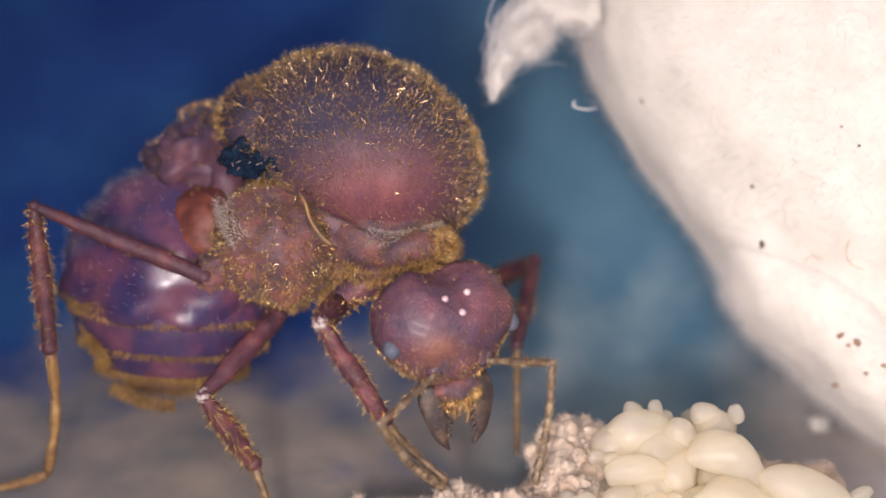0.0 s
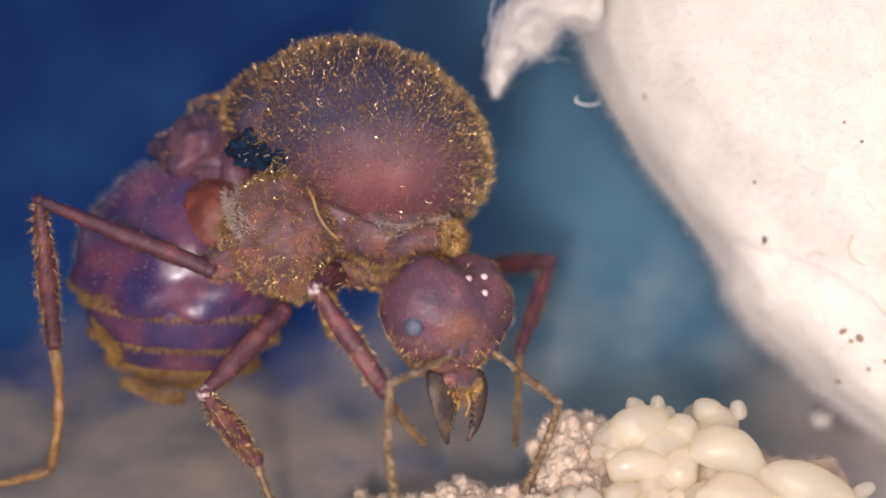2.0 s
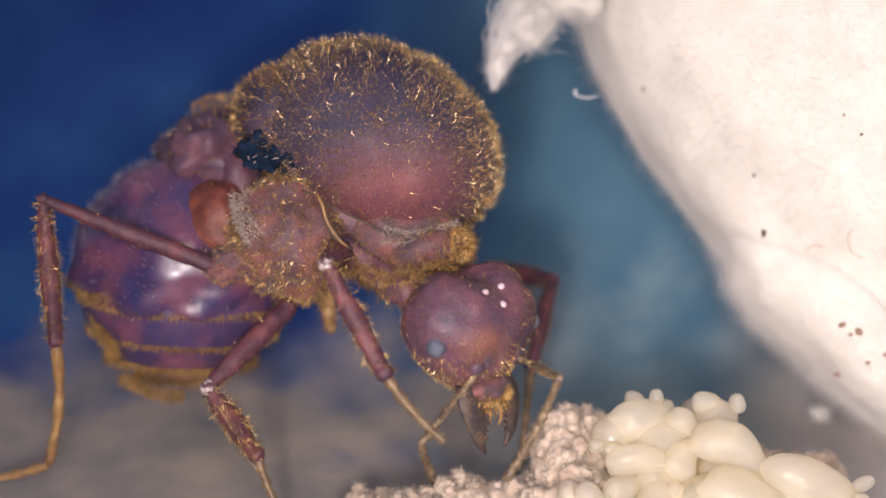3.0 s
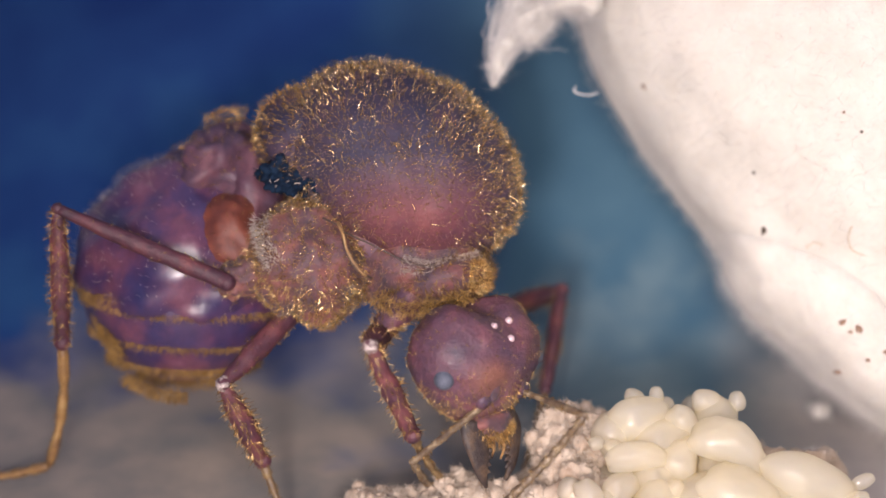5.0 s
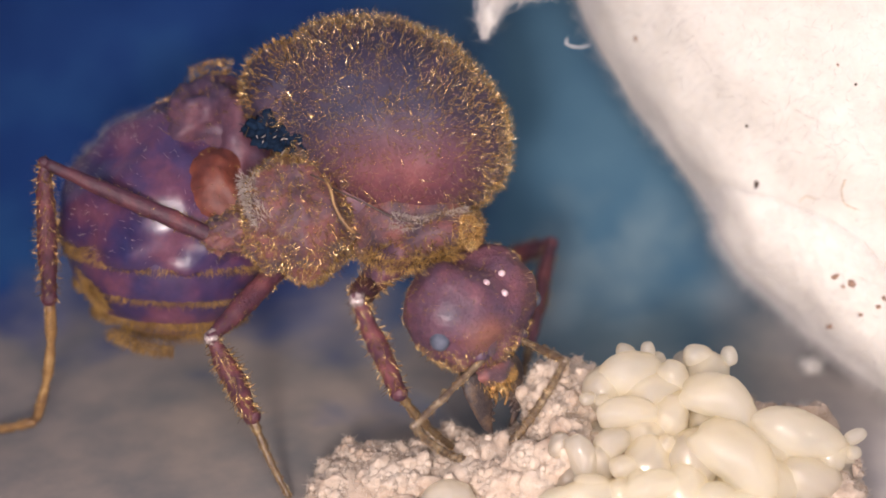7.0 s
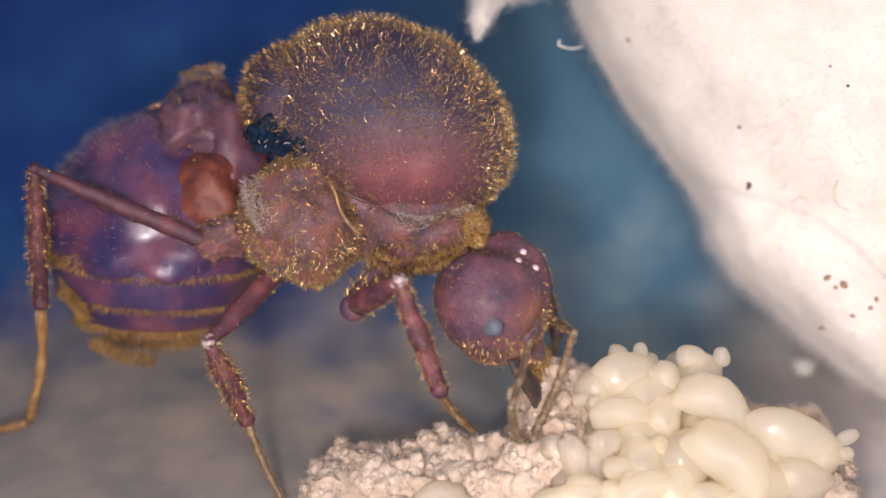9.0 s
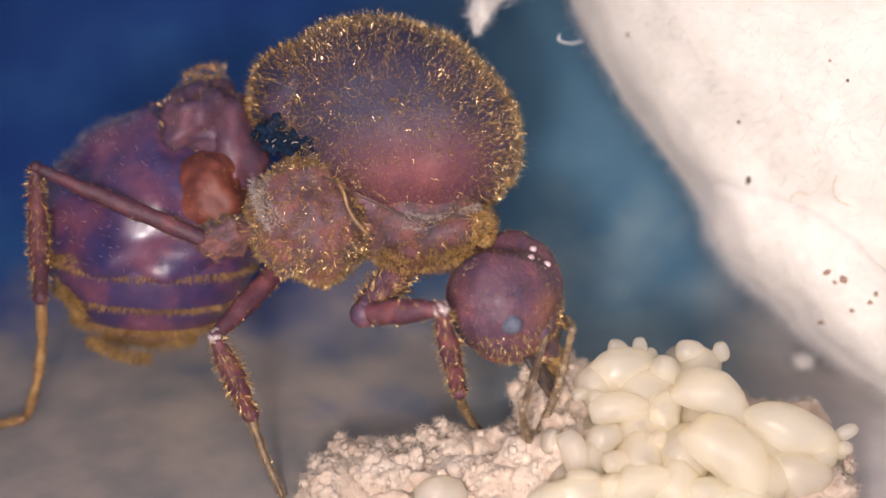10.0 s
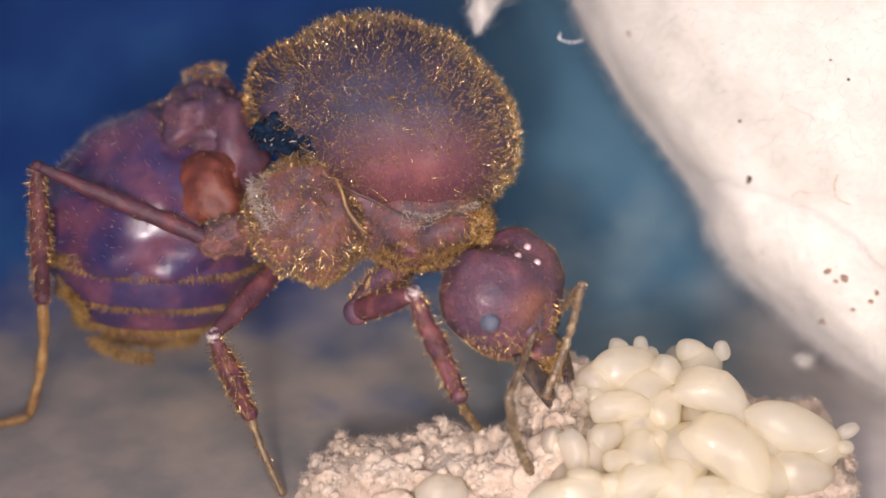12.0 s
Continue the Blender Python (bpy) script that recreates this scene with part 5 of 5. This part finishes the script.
    chain((femur_ff, tibia_ff, tarsus_ff), [(0, 1.143, 5.499, 4.071), (0.5, 0.446, 4.967, 6.013), (1, 1.608, 4.602, 5.276), (1.5, 1.485, 5.751, 5.083), (2, 1.328, 5.573, 4.467), (2.5, 1.453, 5.532, 4.166), (3, 1.553, 5.515, 4.075), (5, 1.722, 4.797, 3.074), (5.5, 1.645, 4.649, 3.12), (6, 1.741, 4.759, 3.083), (6.5, 1.74, 4.786, 3.102), (7, 1.754, 4.894, 3.073), (9, 1.907, 5.276, 2.778), (9.5, 1.975, 5.205, 2.627), (10, 2.095, 5.248, 2.71), (10.5, 2.145, 5.174, 2.555), (11, 2.097, 5.209, 2.576), (11.5, 2.007, 5.201, 2.607), (12, 1.897, 5.227, 2.684)],
          [(0, 2.509, 4.52, 5.215), (0.5, 1.799, 5.539, 7.419), (1, 3.618, 4.428, 5.027), (1.5, 3.055, 4.926, 6.077), (2, 2.911, 4.465, 5.099), (2.5, 2.963, 4.287, 4.717), (3, 3.003, 4.128, 4.395), (5, 3.292, 3.972, 4.065), (5.5, 3.296, 3.956, 4.083), (6, 3.316, 3.948, 4.08), (6.5, 3.314, 3.945, 4.076), (7, 3.24, 3.954, 4.093), (9, 2.935, 3.691, 3.529), (9.5, 3, 3.621, 3.385), (10, 3.118, 3.683, 3.511), (10.5, 3.166, 3.627, 3.391), (11, 3.086, 3.629, 3.389), (11.5, 3.033, 3.633, 3.395), (12, 2.926, 3.698, 3.543)],
          [(0, 1.878, 1.557, 3.864), (0.5, 2.43, 4.133, 4.482), (1, 1.896, 1.885, 3.773), (1.5, 2.134, 3.567, 3.195), (2, 1.905, 1.778, 3.436), (2.5, 1.89, 1.392, 3.506), (3, 2.26, 1.234, 2.953), (5, 2.699, 1.41, 2.042), (5.5, 2.62, 1.337, 2.162), (6, 2.623, 1.31, 2.192), (6.5, 2.538, 1.302, 2.228), (7, 2.519, 1.351, 2.168), (9, 3.412, 0.461, 2.948), (9.5, 3.42, 0.364, 2.918), (10, 3.466, 0.413, 3.076), (10.5, 3.461, 0.343, 3.025), (11, 3.42, 0.356, 2.963), (11.5, 3.338, 0.355, 2.988), (12, 3.317, 0.432, 3.122)],
          [(0, 1.822, -0.912, 1.65), (0.5, 3.11, 1.851, 2.173), (1, 1.856, -0.306, 1.283), (1.5, 1.954, 1.927, 0.318), (2, 1.696, -1.17, 1.931), (2.5, 1.609, -1.72, 2.39), (3, 1.858, -1.586, 1.255), (5, 1.939, -1.659, 1.038), (5.5, 1.872, -1.724, 1.126), (6, 1.921, -1.766, 1.17), (6.5, 1.871, -1.777, 1.189), (7, 1.883, -1.742, 1.154), (9, 2.883, -2.468, 1.484), (9.5, 2.856, -2.6, 1.539), (10, 2.901, -2.405, 1.421), (10.5, 2.896, -2.48, 1.379), (11, 2.853, -2.498, 1.37), (11.5, 2.819, -2.51, 1.4), (12, 2.814, -2.297, 1.304)])
    # the antennae ride on the face
    roots = {side: [(t, *((head_pose(*v) @ (Vector((side * 0.70, -1.22, -1.15)) * MM)) / MM)) for t, *v in nods] for side in (-1, 1)}
    chain((scape_na, antenna_na), roots[-1],
          [(0, -1.769, -5.582, 5.203), (0.5, -1.981, -5.384, 5.553), (1, -1.476, -2.73, 4.123), (1.5, -2.42, -2.577, 4.908), (2, -1.562, -5.629, 6.2), (2.5, -1.534, -5.369, 4.89), (3, -0.831, -3.245, 3.009), (5, -1.053, -3.438, 2.487), (5.5, -1.173, -5.239, 3.564), (6, -0.896, -5.333, 3.476), (6.5, -0.834, -5.339, 3.377), (7, -0.725, -5.105, 3.209), (9, 1.864, -5.626, 4.083), (9.5, 1.974, -5.712, 3.855), (10, 2.164, -5.511, 3.817), (10.5, 2.229, -5.606, 3.762), (11, 2.121, -5.794, 3.935), (11.5, 1.702, -5.739, 4.242), (12, 1.776, -5.812, 4.283)],
          [(0, -0.215, -4.028, 2.479), (0.5, -1.047, -4.576, 2.278), (1, -0.948, -2.111, 0.718), (1.5, -4.223, -4.3, 2.452), (2, -1.451, -5.392, 2.71), (2.5, -1.093, -4.049, 1.679), (3, -0.014, -1.482, 0.097), (5, 0.492, -1.917, -0.26), (5.5, 0.459, -3.701, 0.876), (6, 0.689, -3.571, 0.901), (6.5, 0.779, -3.478, 0.89), (7, 0.931, -3.101, 0.867), (9, 2.459, -3.289, 1.546), (9.5, 2.622, -3.365, 1.341), (10, 2.71, -3.148, 1.294), (10.5, 2.749, -3.278, 1.2), (11, 2.543, -3.469, 1.353), (11.5, 2.343, -4.631, 0.985), (12, 2.562, -4.478, 1.144)])
    chain((scape_fa, antenna_fa), roots[1],
          [(0, 2.519, -4.335, 6.247), (0.5, 2.622, -4.12, 5.871), (1, 2.475, -4.487, 6.025), (1.5, 2.578, -4.431, 5.555), (2, 2.641, -4.298, 4.991), (2.5, 2.759, -4.392, 5.289), (3, 2.652, -4.689, 5.691), (5, 3.315, -4.744, 4.613), (5.5, 3.294, -4.526, 4.519), (6, 3.211, -4.627, 4.718), (6.5, 3.108, -4.566, 4.921), (7, 3.054, -4.53, 4.743), (9, 3.462, -4.078, 5.334), (9.5, 3.421, -4.268, 5.203), (10, 3.437, -4.05, 5.249), (10.5, 3.346, -4.062, 5.338), (11, 3.593, -4.342, 5.436), (11.5, 3.759, -4.332, 5.134), (12, 3.643, -3.873, 6.398)],
          [(0, 2.106, -4.746, 2.999), (0.5, 1.821, -4.249, 2.673), (1, 1.683, -4.424, 2.822), (1.5, 1.394, -4.238, 2.481), (2, 1.81, -3.544, 1.887), (2.5, 1.428, -4.661, 2.282), (3, 1.363, -4.51, 2.658), (5, 1.292, -4.778, 2.005), (5.5, 1.309, -4.591, 1.883), (6, 1.322, -4.638, 2.012), (6.5, 1.463, -4.542, 2.06), (7, 1.799, -3.652, 1.821), (9, 2.568, -3.752, 2.174), (9.5, 2.812, -3.628, 2.023), (10, 2.735, -3.668, 2.048), (10.5, 2.726, -4.027, 2.097), (11, 2.624, -4.279, 2.283), (11.5, 2.89, -3.571, 2.043), (12, 2.787, -3.978, 3.212)])



motions()
